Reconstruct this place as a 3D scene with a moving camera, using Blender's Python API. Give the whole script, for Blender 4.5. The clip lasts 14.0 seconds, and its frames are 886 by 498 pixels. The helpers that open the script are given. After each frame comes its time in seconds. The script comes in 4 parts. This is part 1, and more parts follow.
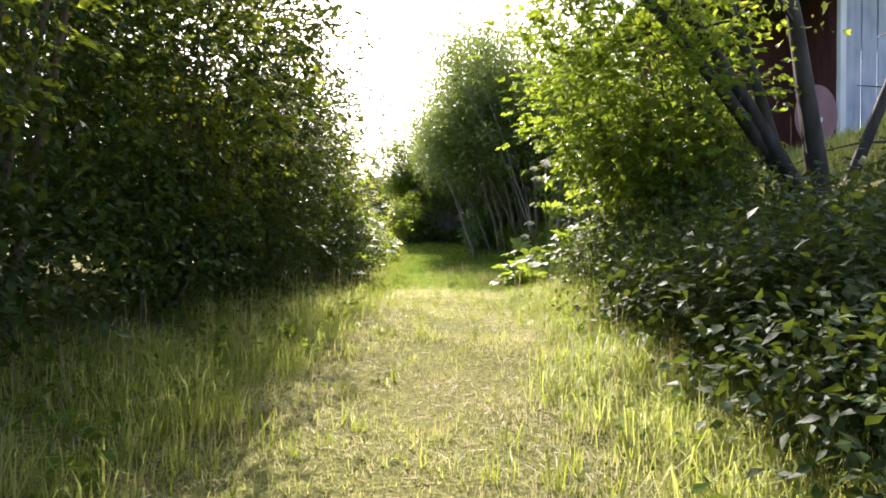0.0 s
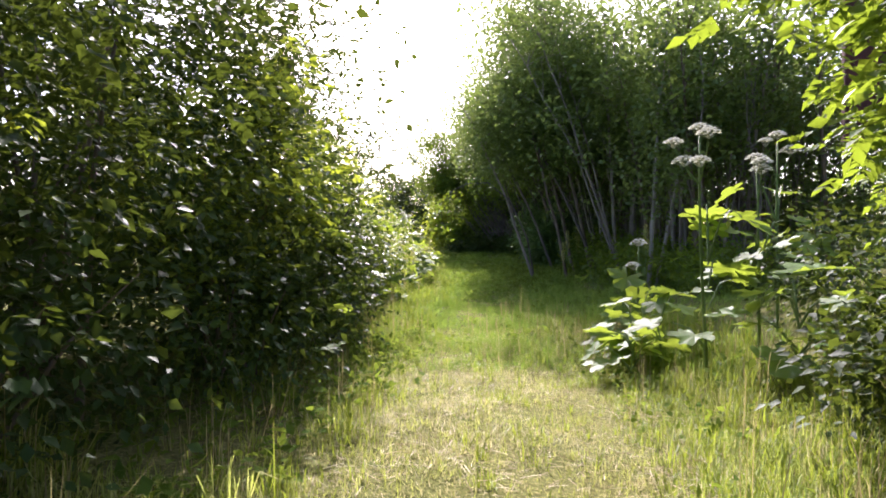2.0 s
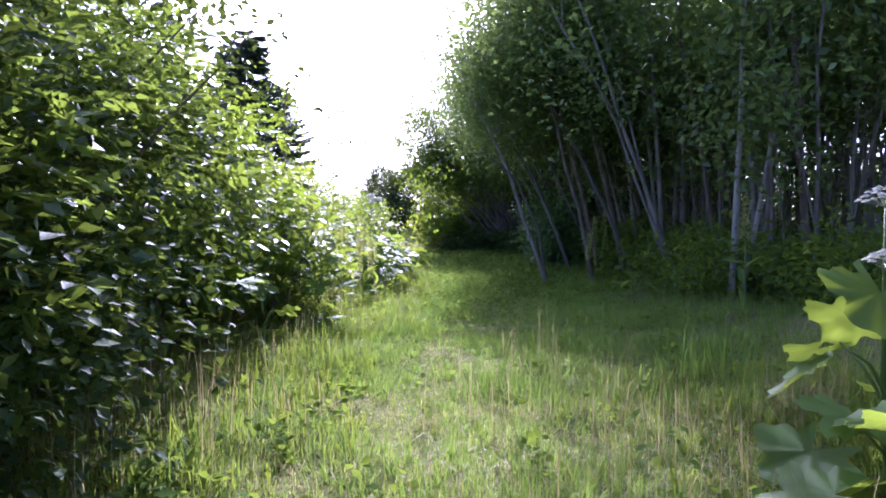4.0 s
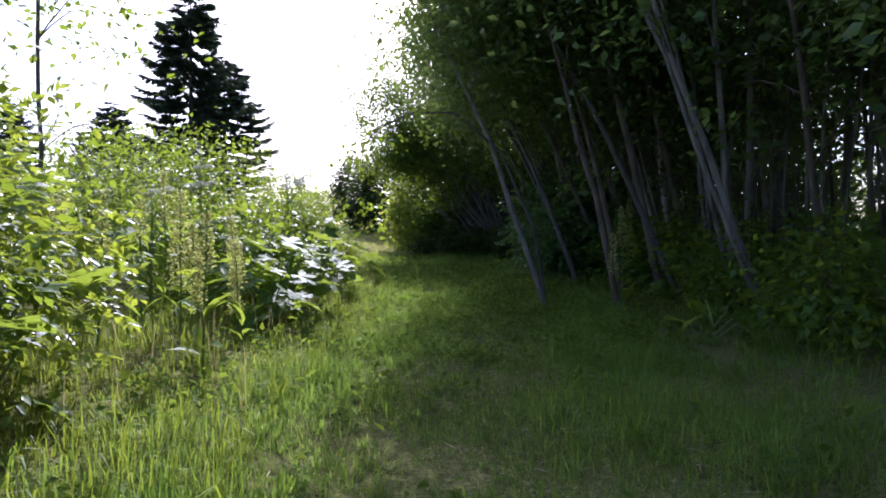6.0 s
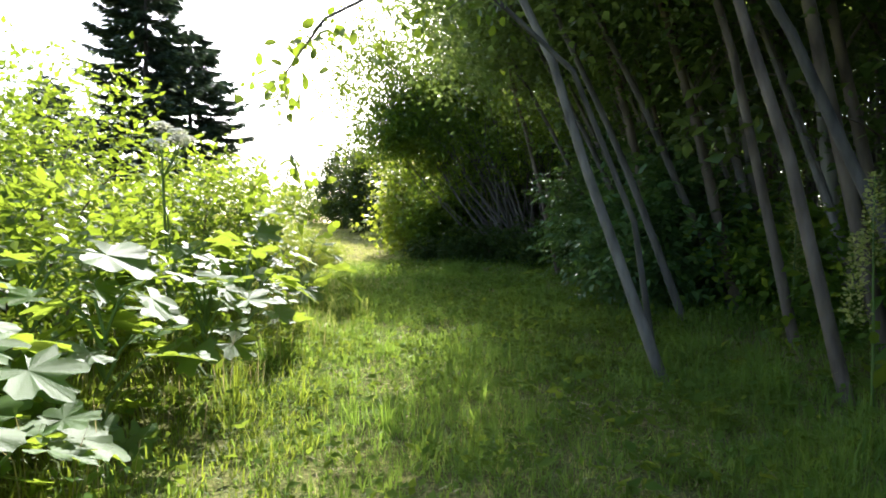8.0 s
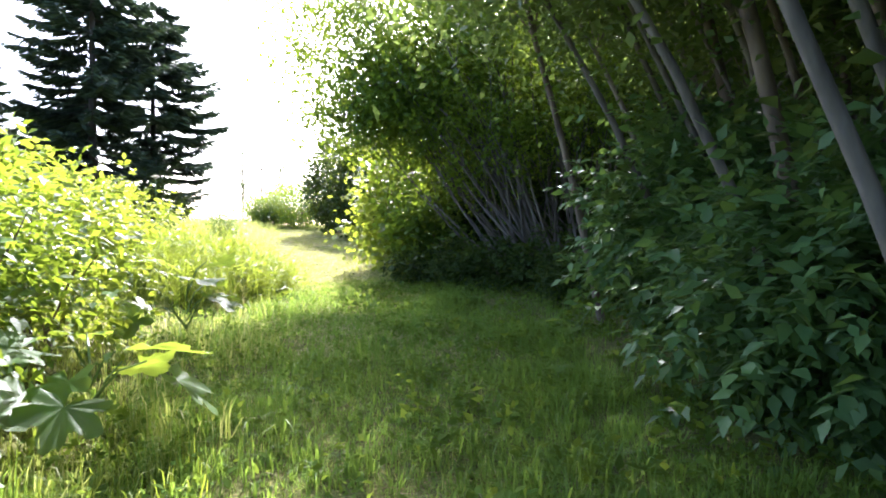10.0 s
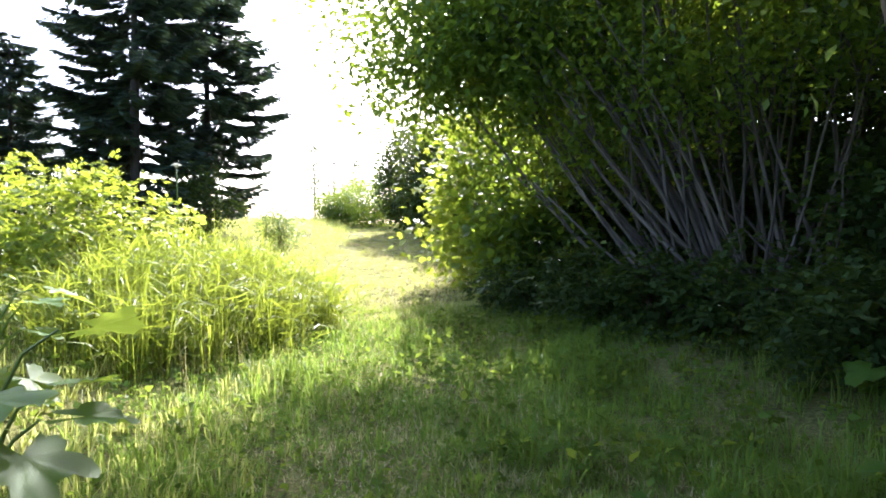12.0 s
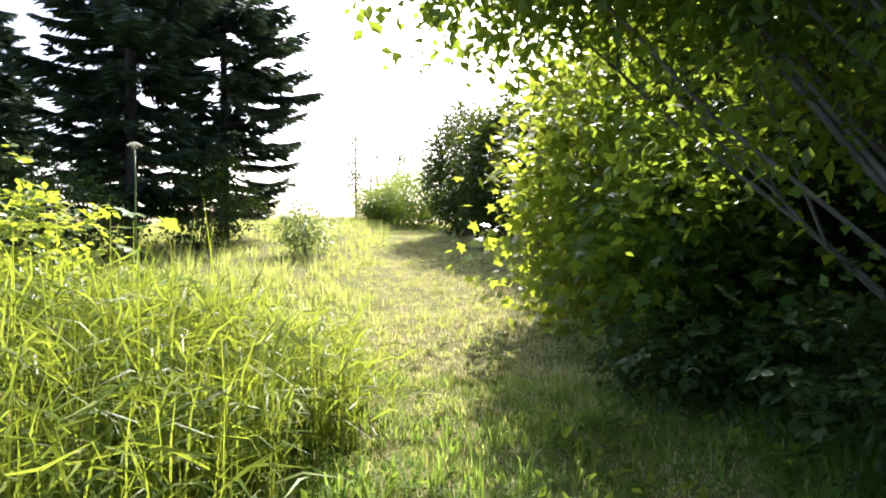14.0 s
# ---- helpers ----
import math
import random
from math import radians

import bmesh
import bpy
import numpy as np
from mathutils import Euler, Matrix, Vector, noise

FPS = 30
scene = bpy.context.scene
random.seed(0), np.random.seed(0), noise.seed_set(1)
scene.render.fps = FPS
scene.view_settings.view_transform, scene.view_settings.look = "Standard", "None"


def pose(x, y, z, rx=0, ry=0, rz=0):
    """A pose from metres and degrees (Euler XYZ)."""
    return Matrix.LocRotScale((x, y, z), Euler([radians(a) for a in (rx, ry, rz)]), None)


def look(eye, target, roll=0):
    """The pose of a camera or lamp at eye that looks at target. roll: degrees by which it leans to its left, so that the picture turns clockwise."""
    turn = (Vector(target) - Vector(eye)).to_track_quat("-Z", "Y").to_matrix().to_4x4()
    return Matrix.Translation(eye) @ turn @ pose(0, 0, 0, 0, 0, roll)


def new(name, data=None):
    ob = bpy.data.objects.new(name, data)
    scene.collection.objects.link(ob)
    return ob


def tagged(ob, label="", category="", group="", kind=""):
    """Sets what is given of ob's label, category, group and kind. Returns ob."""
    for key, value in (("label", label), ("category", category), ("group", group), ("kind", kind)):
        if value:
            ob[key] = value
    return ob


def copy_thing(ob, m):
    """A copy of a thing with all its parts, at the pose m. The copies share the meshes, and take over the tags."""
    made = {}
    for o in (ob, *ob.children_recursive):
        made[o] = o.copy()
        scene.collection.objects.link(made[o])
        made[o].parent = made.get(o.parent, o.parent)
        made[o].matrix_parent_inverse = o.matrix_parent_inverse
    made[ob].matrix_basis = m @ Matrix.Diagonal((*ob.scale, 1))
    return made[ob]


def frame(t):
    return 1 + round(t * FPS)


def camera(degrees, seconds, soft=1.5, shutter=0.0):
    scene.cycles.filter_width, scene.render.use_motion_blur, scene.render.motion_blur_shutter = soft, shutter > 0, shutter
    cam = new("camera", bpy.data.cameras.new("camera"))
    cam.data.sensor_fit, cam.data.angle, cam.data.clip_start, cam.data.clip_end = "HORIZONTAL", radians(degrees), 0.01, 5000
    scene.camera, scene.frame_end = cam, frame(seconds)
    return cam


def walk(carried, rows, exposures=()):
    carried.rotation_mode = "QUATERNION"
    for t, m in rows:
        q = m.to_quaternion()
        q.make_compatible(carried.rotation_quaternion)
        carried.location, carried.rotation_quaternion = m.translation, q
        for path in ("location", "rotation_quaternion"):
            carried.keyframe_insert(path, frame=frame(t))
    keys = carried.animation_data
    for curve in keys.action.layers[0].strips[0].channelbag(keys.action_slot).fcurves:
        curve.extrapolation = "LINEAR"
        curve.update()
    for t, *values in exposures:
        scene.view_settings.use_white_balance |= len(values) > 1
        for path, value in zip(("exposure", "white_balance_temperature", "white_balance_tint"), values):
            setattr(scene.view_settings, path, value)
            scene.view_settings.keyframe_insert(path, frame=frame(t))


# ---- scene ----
cam = camera(71.0, 14.0, soft=1.8)
# seconds, x, y, z, pitch, yaw
PATH = [
    (0, 0.000, 0.000, 0.000, -0.67, 0.79),
    (0.5, 0.035, 1.348, 0.173, -0.68, 0.75),
    (1, 0.045, 2.687, 0.296, -0.66, 2.25),
    (1.5, -0.012, 4.032, 0.366, -0.65, 4.59),
    (2, -0.098, 5.390, 0.397, -0.58, 5.17),
    (2.2, -0.128, 5.935, 0.409, -0.55, 5.18),
    (4.3, -0.064, 11.284, 0.164, -0.42, 5.32),
    (4.5, -0.049, 11.758, 0.165, -0.40, 5.26),
    (5, -0.000, 12.939, 0.166, -0.38, 4.95),
    (5.5, 0.062, 14.135, 0.208, -0.42, 4.81),
    (6, 0.127, 15.363, 0.257, -0.46, 4.50),
    (6.5, 0.125, 16.607, 0.305, -0.50, 4.20),
    (7, -0.004, 17.826, 0.334, -0.55, 4.17),
    (7.5, -0.216, 19.011, 0.334, -0.59, 4.47),
    (8, -0.403, 20.174, 0.348, -0.49, 4.39),
    (8.2, -0.469, 20.637, 0.359, -0.47, 4.38),
    (10.3, -0.242, 25.231, 0.761, -0.70, 5.95),
    (10.5, -0.338, 25.657, 0.781, -0.78, 5.89),
    (11, -0.599, 26.700, 0.819, -0.93, 6.10),
    (11.5, -0.859, 27.677, 0.855, -0.97, 7.15),
    (12, -1.129, 28.598, 0.915, -0.94, 13.24),
    (12.5, -1.414, 29.500, 0.974, -0.96, 16.18),
    (13, -1.731, 30.433, 1.020, -0.98, 18.05),
    (13.5, -2.103, 31.429, 1.071, -1.06, 17.98),
    (14, -2.541, 32.467, 1.136, -1.18, 17.50),
]
EXPOSURES = [(0.0, 1.7, 6500, 22), (0.5, 1.85, 6350, 24), (1.0, 1.6, 6250, 25), (2.0, 1.55, 6100, 28), (4.5, 1.6, 4950, 44), (5.2, 1.4, 5050, 43), (6.0, 0.9, 5400, 28), (6.6, 1.3, 5750, 21), (7.0, 1.7, 5950, 16), (8.2, 1.85, 6100, 14), (10.5, 2.6, 5700, 22), (11.5, 2.5, 5750, 22), (12.5, 2.1, 5850, 23), (13.0, 1.85, 5900, 22), (14.0, 1.8, 6050, 22)]
walk(cam, [(t, pose(x, y, z, 90 + pitch, 0, yaw)) for t, x, y, z, pitch, yaw in PATH], EXPOSURES)

# ---- light ----
SUN_AZIMUTH, SUN_HEIGHT = -7.0, 38.0
world = bpy.data.worlds.new("sky")
scene.world = world
world.use_nodes = True
sky = world.node_tree.nodes.new("ShaderNodeTexSky")
sky.sky_type, sky.sun_disc = "NISHITA", False
sky.sun_elevation, sky.sun_rotation = radians(SUN_HEIGHT), radians(SUN_AZIMUTH)
sky.dust_density = 3.0
world.node_tree.links.new(sky.outputs[0], world.node_tree.nodes["Background"].inputs[0])
world.node_tree.nodes["Background"].inputs[1].default_value = 0.15
sun = new("sun", bpy.data.lights.new("sun", "SUN"))
sun.data.energy, sun.data.angle, sun.data.color = 4.6, radians(0.5), (1.0, 0.95, 0.86)
a, e = radians(SUN_AZIMUTH), radians(SUN_HEIGHT)
sun.matrix_world = look((60 * math.sin(a) * math.cos(e), 60 * math.cos(a) * math.cos(e), 60 * math.sin(e)), (0, 0, 0))


# ---- materials ----
def material(name):
    m = bpy.data.materials.new(name)
    m.use_nodes = True
    return m, m.node_tree.nodes, m.node_tree.links, m.node_tree.nodes["Principled BSDF"]


def ramp(nodes, links, source, stops):
    r = nodes.new("ShaderNodeValToRGB")
    links.new(source, r.inputs[0])
    while len(r.color_ramp.elements) < len(stops):
        r.color_ramp.elements.new(0.5)
    for el, (at, c) in zip(r.color_ramp.elements, stops):
        el.position, el.color = at, (*c, 1)
    return r.outputs[0]


def leafy(name, dark, mid, bright, glow, through_part=0.45, rough=0.42, shine=0.38):
    """A leaf that varies from leaf to leaf, with a glossy face and light coming through it."""
    m, nodes, links, bsdf = material(name)
    geo = nodes.new("ShaderNodeNewGeometry")
    colour = ramp(nodes, links, geo.outputs["Random Per Island"], [(0.0, dark), (0.55, mid), (1.0, bright)])
    tex = nodes.new("ShaderNodeTexNoise")
    tex.inputs["Scale"].default_value = 1.3
    coord = nodes.new("ShaderNodeTexCoord")
    links.new(coord.outputs["Object"], tex.inputs["Vector"])
    hue = nodes.new("ShaderNodeHueSaturation")
    value = nodes.new("ShaderNodeMapRange")
    value.inputs[1].default_value, value.inputs[2].default_value = 0.3, 0.7
    value.inputs[3].default_value, value.inputs[4].default_value = 0.75, 1.25
    links.new(tex.outputs[0], value.inputs[0])
    links.new(value.outputs[0], hue.inputs["Value"])
    links.new(colour, hue.inputs["Color"])
    links.new(hue.outputs[0], bsdf.inputs["Base Color"])
    bsdf.inputs["Roughness"].default_value = rough
    bsdf.inputs["Specular IOR Level"].default_value = shine
    veins = nodes.new("ShaderNodeTexNoise")
    veins.inputs["Scale"].default_value = 60
    links.new(coord.outputs["Object"], veins.inputs["Vector"])
    bump = nodes.new("ShaderNodeBump")
    bump.inputs["Strength"].default_value, bump.inputs["Distance"].default_value = 0.25, 0.01
    links.new(veins.outputs[0], bump.inputs["Height"])
    links.new(bump.outputs[0], bsdf.inputs["Normal"])
    trans = nodes.new("ShaderNodeBsdfTranslucent")
    tint = nodes.new("ShaderNodeMix")
    tint.data_type, tint.blend_type = "RGBA", "MIX"
    tint.inputs[0].default_value = 0.75
    links.new(hue.outputs[0], tint.inputs[6])
    tint.inputs[7].default_value = (*glow, 1)
    links.new(tint.outputs[2], trans.inputs[0])
    mix = nodes.new("ShaderNodeMixShader")
    mix.inputs[0].default_value = through_part
    links.new(bsdf.outputs[0], mix.inputs[1])
    links.new(trans.outputs[0], mix.inputs[2])
    links.new(mix.outputs[0], nodes["Material Output"].inputs[0])
    return m


def barky(name, dark, light, scale=9.0):
    m, nodes, links, bsdf = material(name)
    coord = nodes.new("ShaderNodeTexCoord")
    stretch = nodes.new("ShaderNodeMapping")
    stretch.inputs["Scale"].default_value = (1, 1, 0.25)
    links.new(coord.outputs["Object"], stretch.inputs[0])
    tex = nodes.new("ShaderNodeTexNoise")
    tex.inputs["Scale"].default_value, tex.inputs["Detail"].default_value = scale, 8
    links.new(stretch.outputs[0], tex.inputs["Vector"])
    links.new(ramp(nodes, links, tex.outputs[0], [(0.3, dark), (0.7, light)]), bsdf.inputs["Base Color"])
    bsdf.inputs["Roughness"].default_value = 0.85
    bump = nodes.new("ShaderNodeBump")
    bump.inputs["Strength"].default_value, bump.inputs["Distance"].default_value = 0.6, 0.02
    links.new(tex.outputs[0], bump.inputs["Height"])
    links.new(bump.outputs[0], bsdf.inputs["Normal"])
    return m


LEAF = leafy("shrub_leaf", (0.03, 0.07, 0.012), (0.05, 0.11, 0.018), (0.09, 0.16, 0.025), (0.38, 0.50, 0.03), 0.44, 0.45, 0.24)
# Darker copy of the shrub leaf; shade of dense foliage is in its colour.
LEAF_SHADED = leafy("shaded_leaf", (0.018, 0.036, 0.011), (0.028, 0.055, 0.015), (0.045, 0.078, 0.02), (0.30, 0.40, 0.04), 0.15, 0.55, 0.1)
LEAF_GLOSS = leafy("glossy_leaf", (0.035, 0.085, 0.018), (0.055, 0.12, 0.022), (0.085, 0.16, 0.03), (0.42, 0.54, 0.05), 0.38, 0.3, 0.6)
# Shrub leaf made lighter and yellower, with the sun on it coloured in.
LEAF_SUNLIT = leafy("sunlit_leaf", (0.05, 0.10, 0.015), (0.08, 0.15, 0.02), (0.13, 0.20, 0.03), (0.52, 0.60, 0.04), 0.5, 0.36, 0.42)
LEAF_DARK = leafy("forest_leaf", (0.04, 0.075, 0.02), (0.065, 0.115, 0.028), (0.10, 0.155, 0.036), (0.32, 0.42, 0.08), 0.44)
LEAF_BROAD = leafy("broad_leaf", (0.04, 0.095, 0.015), (0.06, 0.13, 0.02), (0.095, 0.17, 0.025), (0.46, 0.58, 0.05), 0.42, 0.5, 0.2)
NEEDLE = leafy("spruce_needle", (0.026, 0.048, 0.032), (0.042, 0.074, 0.045), (0.072, 0.112, 0.056), (0.06, 0.09, 0.03), 0.2, 0.6)
GRASS_PATH = leafy("trodden_grass", (0.11, 0.17, 0.03), (0.25, 0.29, 0.06), (0.50, 0.46, 0.22), (0.60, 0.65, 0.14), 0.45, 0.5, 0.18)
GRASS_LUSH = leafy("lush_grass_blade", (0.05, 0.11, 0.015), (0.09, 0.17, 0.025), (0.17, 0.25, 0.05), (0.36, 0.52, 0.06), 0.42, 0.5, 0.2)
HAY = leafy("dry_hay", (0.20, 0.14, 0.07), (0.42, 0.34, 0.19), (0.66, 0.58, 0.40), (0.5, 0.42, 0.22), 0.2, 0.6, 0.2)
GRASS_STRAW = leafy("straw_grass", (0.22, 0.22, 0.07), (0.42, 0.37, 0.18), (0.62, 0.55, 0.36), (0.62, 0.57, 0.26), 0.38, 0.55, 0.2)
GRASS_TALL = leafy("tall_grass_blade", (0.065, 0.115, 0.013), (0.12, 0.175, 0.02), (0.21, 0.25, 0.05), (0.40, 0.48, 0.04), 0.42, 0.5, 0.16)
GRASS_HEAD = leafy("grass_head", (0.18, 0.16, 0.06), (0.28, 0.24, 0.10), (0.38, 0.32, 0.16), (0.45, 0.38, 0.16), 0.4, 0.7)
SEED = leafy("seed_spike", (0.22, 0.26, 0.07), (0.34, 0.36, 0.10), (0.46, 0.45, 0.16), (0.6, 0.6, 0.18), 0.45, 0.8, 0.1)
UMBEL = leafy("umbel_flower", (0.35, 0.36, 0.26), (0.5, 0.5, 0.40), (0.65, 0.64, 0.55), (0.6, 0.6, 0.45), 0.35, 0.8)
STALK = leafy("green_stalk", (0.09, 0.15, 0.03), (0.12, 0.19, 0.04), (0.16, 0.22, 0.06), (0.25, 0.32, 0.06), 0.15, 0.5)
LEAF_COOL = leafy("cool_leaf", (0.04, 0.09, 0.03), (0.065, 0.135, 0.04), (0.11, 0.19, 0.055), (0.26, 0.40, 0.06), 0.28, 0.5, 0.28)
LEAF_HERB = leafy("herb_leaf", (0.04, 0.085, 0.015), (0.06, 0.115, 0.02), (0.09, 0.14, 0.025), (0.32, 0.42, 0.04), 0.4, 0.85, 0.04)
BARK_PALE = barky("pale_bark", (0.08, 0.068, 0.054), (0.26, 0.225, 0.18))
BARK_GREY = barky("smooth_grey_bark", (0.15, 0.135, 0.11), (0.36, 0.325, 0.27))
BARK = barky("grey_brown_bark", (0.06, 0.042, 0.028), (0.19, 0.145, 0.10))
BARK_WILLOW = barky("willow_bark", (0.05, 0.043, 0.035), (0.15, 0.13, 0.105))
BARK_DARK = barky("dark_bark", (0.022, 0.019, 0.016), (0.07, 0.06, 0.05))

PAINT_WHITE = barky("white_paint", (0.62, 0.62, 0.60), (0.80, 0.80, 0.78), 4)
BOARD_GREY = barky("grey_board", (0.30, 0.33, 0.38), (0.48, 0.51, 0.56), 7)
BOARD_RED = barky("dark_red_board", (0.05, 0.014, 0.012), (0.09, 0.026, 0.02), 7)
SIGN_RED = barky("faded_red_board", (0.24, 0.12, 0.12), (0.32, 0.17, 0.17), 5)

SOIL, nodes, links, bsdf = material("thatch_and_soil")
coord = nodes.new("ShaderNodeTexCoord")
big, small = nodes.new("ShaderNodeTexNoise"), nodes.new("ShaderNodeTexNoise")
big.inputs["Scale"].default_value, small.inputs["Scale"].default_value = 0.9, 38
small.inputs["Detail"].default_value = 10
for tex in (big, small):
    links.new(coord.outputs["Object"], tex.inputs["Vector"])
mixed = nodes.new("ShaderNodeMix")
mixed.data_type = "RGBA"
links.new(big.outputs[0], mixed.inputs[0])
links.new(ramp(nodes, links, small.outputs[0], [(0.3, (0.055, 0.065, 0.02)), (0.55, (0.11, 0.13, 0.035)), (0.75, (0.20, 0.18, 0.07))]), mixed.inputs[6])
links.new(ramp(nodes, links, small.outputs[0], [(0.3, (0.09, 0.075, 0.03)), (0.55, (0.17, 0.16, 0.055)), (0.75, (0.32, 0.27, 0.13))]), mixed.inputs[7])
links.new(mixed.outputs[2], bsdf.inputs["Base Color"])
bsdf.inputs["Roughness"].default_value = 1.0
bsdf.inputs["Specular IOR Level"].default_value = 0.05
bump = nodes.new("ShaderNodeBump")
bump.inputs["Strength"].default_value, bump.inputs["Distance"].default_value = 0.8, 0.03
links.new(small.outputs[0], bump.inputs["Height"])
links.new(bump.outputs[0], bsdf.inputs["Normal"])

# ---- building blocks ----
rng = np.random.default_rng(7)


def middle(y):
    """The middle of the trodden way."""
    return np.interp(y, [-10, 20, 26, 30, 35, 38, 45, 55, 65], [0, -0.1, -0.5, -1.4, -3.0, -3.9, -6.3, -9.8, -13.5])


def land(x, y):
    """Height of the ground."""
    x, y = np.asarray(x, float), np.asarray(y, float)
    z = np.interp(y, [-300, -30, -6, 0, 3, 5, 8, 12, 17.6, 24, 31, 35, 38, 44, 54, 62, 80, 400],
                  [-16, -3, -1.5, -1.17, -0.92, -0.8, -0.74, -0.98, -0.92, -0.82, -0.56, -0.38, -0.2, 0.3, 1.15, 1.75, 1.4, -12])
    side = x - middle(y)
    near = np.interp(y, [-40, -8, 12, 17], [0, 1, 1, 0])
    z = z + near * np.interp(side, [1.3, 2.5, 3.5, 4.2, 6, 9, 30], [0, 0.1, 0.4, 1.0, 2.2, 2.5, 2.6])
    z = z + 0.12 * np.clip(np.abs(side) - 1.4, 0, 2) + np.interp(side, [-60, -8, -2], [-2.0, 0.1, 0])
    return z + 0.035 * np.sin(1.7 * x + 0.6 * y) * np.sin(1.1 * y - 0.4 * x) + 0.015 * np.sin(5.1 * x) * np.sin(4.3 * y + x)


def solid(name, verts, faces, mat, parent=None, label="", smooth=False):
    """Links verts and faces as one mesh object."""
    data = bpy.data.meshes.new(name)
    verts = np.asarray(verts, np.float32).reshape(-1, 3)
    if isinstance(faces, np.ndarray):
        n, k = faces.shape
        data.vertices.add(len(verts))
        data.vertices.foreach_set("co", verts.ravel())
        data.loops.add(n * k)
        data.loops.foreach_set("vertex_index", faces.astype(np.int32).ravel())
        data.polygons.add(n)
        data.polygons.foreach_set("loop_start", np.arange(0, n * k, k, dtype=np.int32))
        data.update(calc_edges=True)
    else:
        data.from_pydata(verts.tolist(), [], faces)
        data.update()
    if smooth:
        data.polygons.foreach_set("use_smooth", np.ones(len(data.polygons), bool))
    data.materials.append(mat)
    ob = new(name, data)
    ob.parent = parent
    return tagged(ob, label)


def tube(points, radii, sides=6):
    """Verts and quads of a tapered round stem along points."""
    points, verts, faces = np.asarray(points, float), [], []
    for n, p in enumerate(points):
        way = Vector(points[min(n + 1, len(points) - 1)] - points[max(n - 1, 0)]).normalized()
        u = way.cross(Vector((0.31, 0.95, 0.07))).normalized()
        w = way.cross(u)
        for s in range(sides):
            ang = 2 * math.pi * s / sides
            verts.append(Vector(p) + float(radii[n]) * (math.cos(ang) * u + math.sin(ang) * w))
    for n in range(len(points) - 1):
        for s in range(sides):
            t = (s + 1) % sides
            faces.append((n * sides + s, n * sides + t, (n + 1) * sides + t, (n + 1) * sides + s))
    top = (len(points) - 1) * sides
    faces.append(tuple(top + s for s in range(sides)))
    return [tuple(v) for v in verts], faces


def bent(start, end, wobble, steps=7):
    """Points of a crooked line from start to end, arching upward."""
    start, end = np.asarray(start, float), np.asarray(end, float)
    t = np.linspace(0, 1, steps)[:, None]
    line = start + (end - start) * t
    line[:, :2] += (rng.normal(0, wobble, (steps, 2))).cumsum(0) * t * 0.6
    line[:, 2] += 0.12 * np.linalg.norm((end - start)[:2]) * np.sin(math.pi * t[:, 0])
    return line


OVATE = (np.array([(0, 0, 0), (0.38, 0.27, 0.07), (0.38, -0.27, 0.07), (1, 0, -0.10), (0.42, 0, 0.0)]), np.array([(0, 4, 1), (1, 4, 3), (0, 2, 4), (2, 3, 4)]))
NARROW = (np.array([(0, 0, 0), (0.4, 0.15, 0.04), (0.4, -0.15, 0.04), (1, 0, -0.12)]), np.array([(0, 2, 3), (0, 3, 1)]))
ROUND = (np.array([(0, 0, 0), (0.3, 0.36, 0.05), (0.3, -0.36, 0.05), (0.8, 0.3, 0.02), (0.8, -0.3, 0.02), (1.03, 0, -0.08)]), np.array([(0, 2, 4), (0, 4, 5), (0, 5, 3), (0, 3, 1)]))
SPRIG = (np.array([(0, 0, 0), (0.4, 0.085, 0.02), (0.4, -0.085, 0.02), (1, 0, -0.05)]), np.array([(0, 2, 3), (0, 3, 1)]))
BLADE = (np.array([(0, 0.013, 0), (0, -0.013, 0), (0.45, 0.024, 0.1), (0.45, -0.024, 0.1), (1, 0, -0.12)]), np.array([(0, 1, 3), (0, 3, 2), (2, 3, 4)]))
PALM = (np.array([(0, 0, 0), (0.10, 0.42, 0.04), (0.32, 0.26, 0.03), (0.62, 0.50, -0.02), (0.62, 0.20, 0.03), (1, 0, -0.10), (0.62, -0.20, 0.03), (0.62, -0.50, -0.02), (0.32, -0.26, 0.03), (0.10, -0.42, 0.04)]),
        np.array([(0, 2, 1), (0, 4, 2), (2, 4, 3), (0, 6, 4), (4, 6, 5), (0, 8, 6), (8, 7, 6), (0, 9, 8)]))
STRAW = (np.array([(0, 0.014, 0), (0, -0.014, 0), (0.55, 0.016, 0.03), (0.55, -0.016, 0.03), (1, 0, 0)]), np.array([(0, 1, 3), (0, 3, 2), (2, 3, 4)]))
DIAMOND = (np.array([(0, 0, 0), (0.45, 0.3, 0.08), (0.45, -0.3, 0.08), (1, 0, -0.06)]), np.array([(0, 2, 3), (0, 3, 1)]))


def leaves(places, ways, sizes, shape, tilt=0.5):
    """Verts and triangles of one leaf at each place, pointing along ways, faces mostly up."""
    tv, tf = shape
    n = len(places)
    d = ways / np.maximum(np.linalg.norm(ways, axis=1, keepdims=True), 1e-6)
    up = np.array([0, 0, 1.0]) + rng.normal(0, tilt, (n, 3))
    side = np.cross(up, d)
    side /= np.maximum(np.linalg.norm(side, axis=1, keepdims=True), 1e-6)
    nor = np.cross(d, side)
    v = tv[None, :, 0, None] * d[:, None] + tv[None, :, 1, None] * side[:, None] + tv[None, :, 2, None] * nor[:, None]
    v = places[:, None] + v * np.asarray(sizes).reshape(-1, 1, 1)
    f = tf[None] + (np.arange(n) * len(tv))[:, None, None]
    return v.reshape(-1, 3), f.reshape(-1, 3)


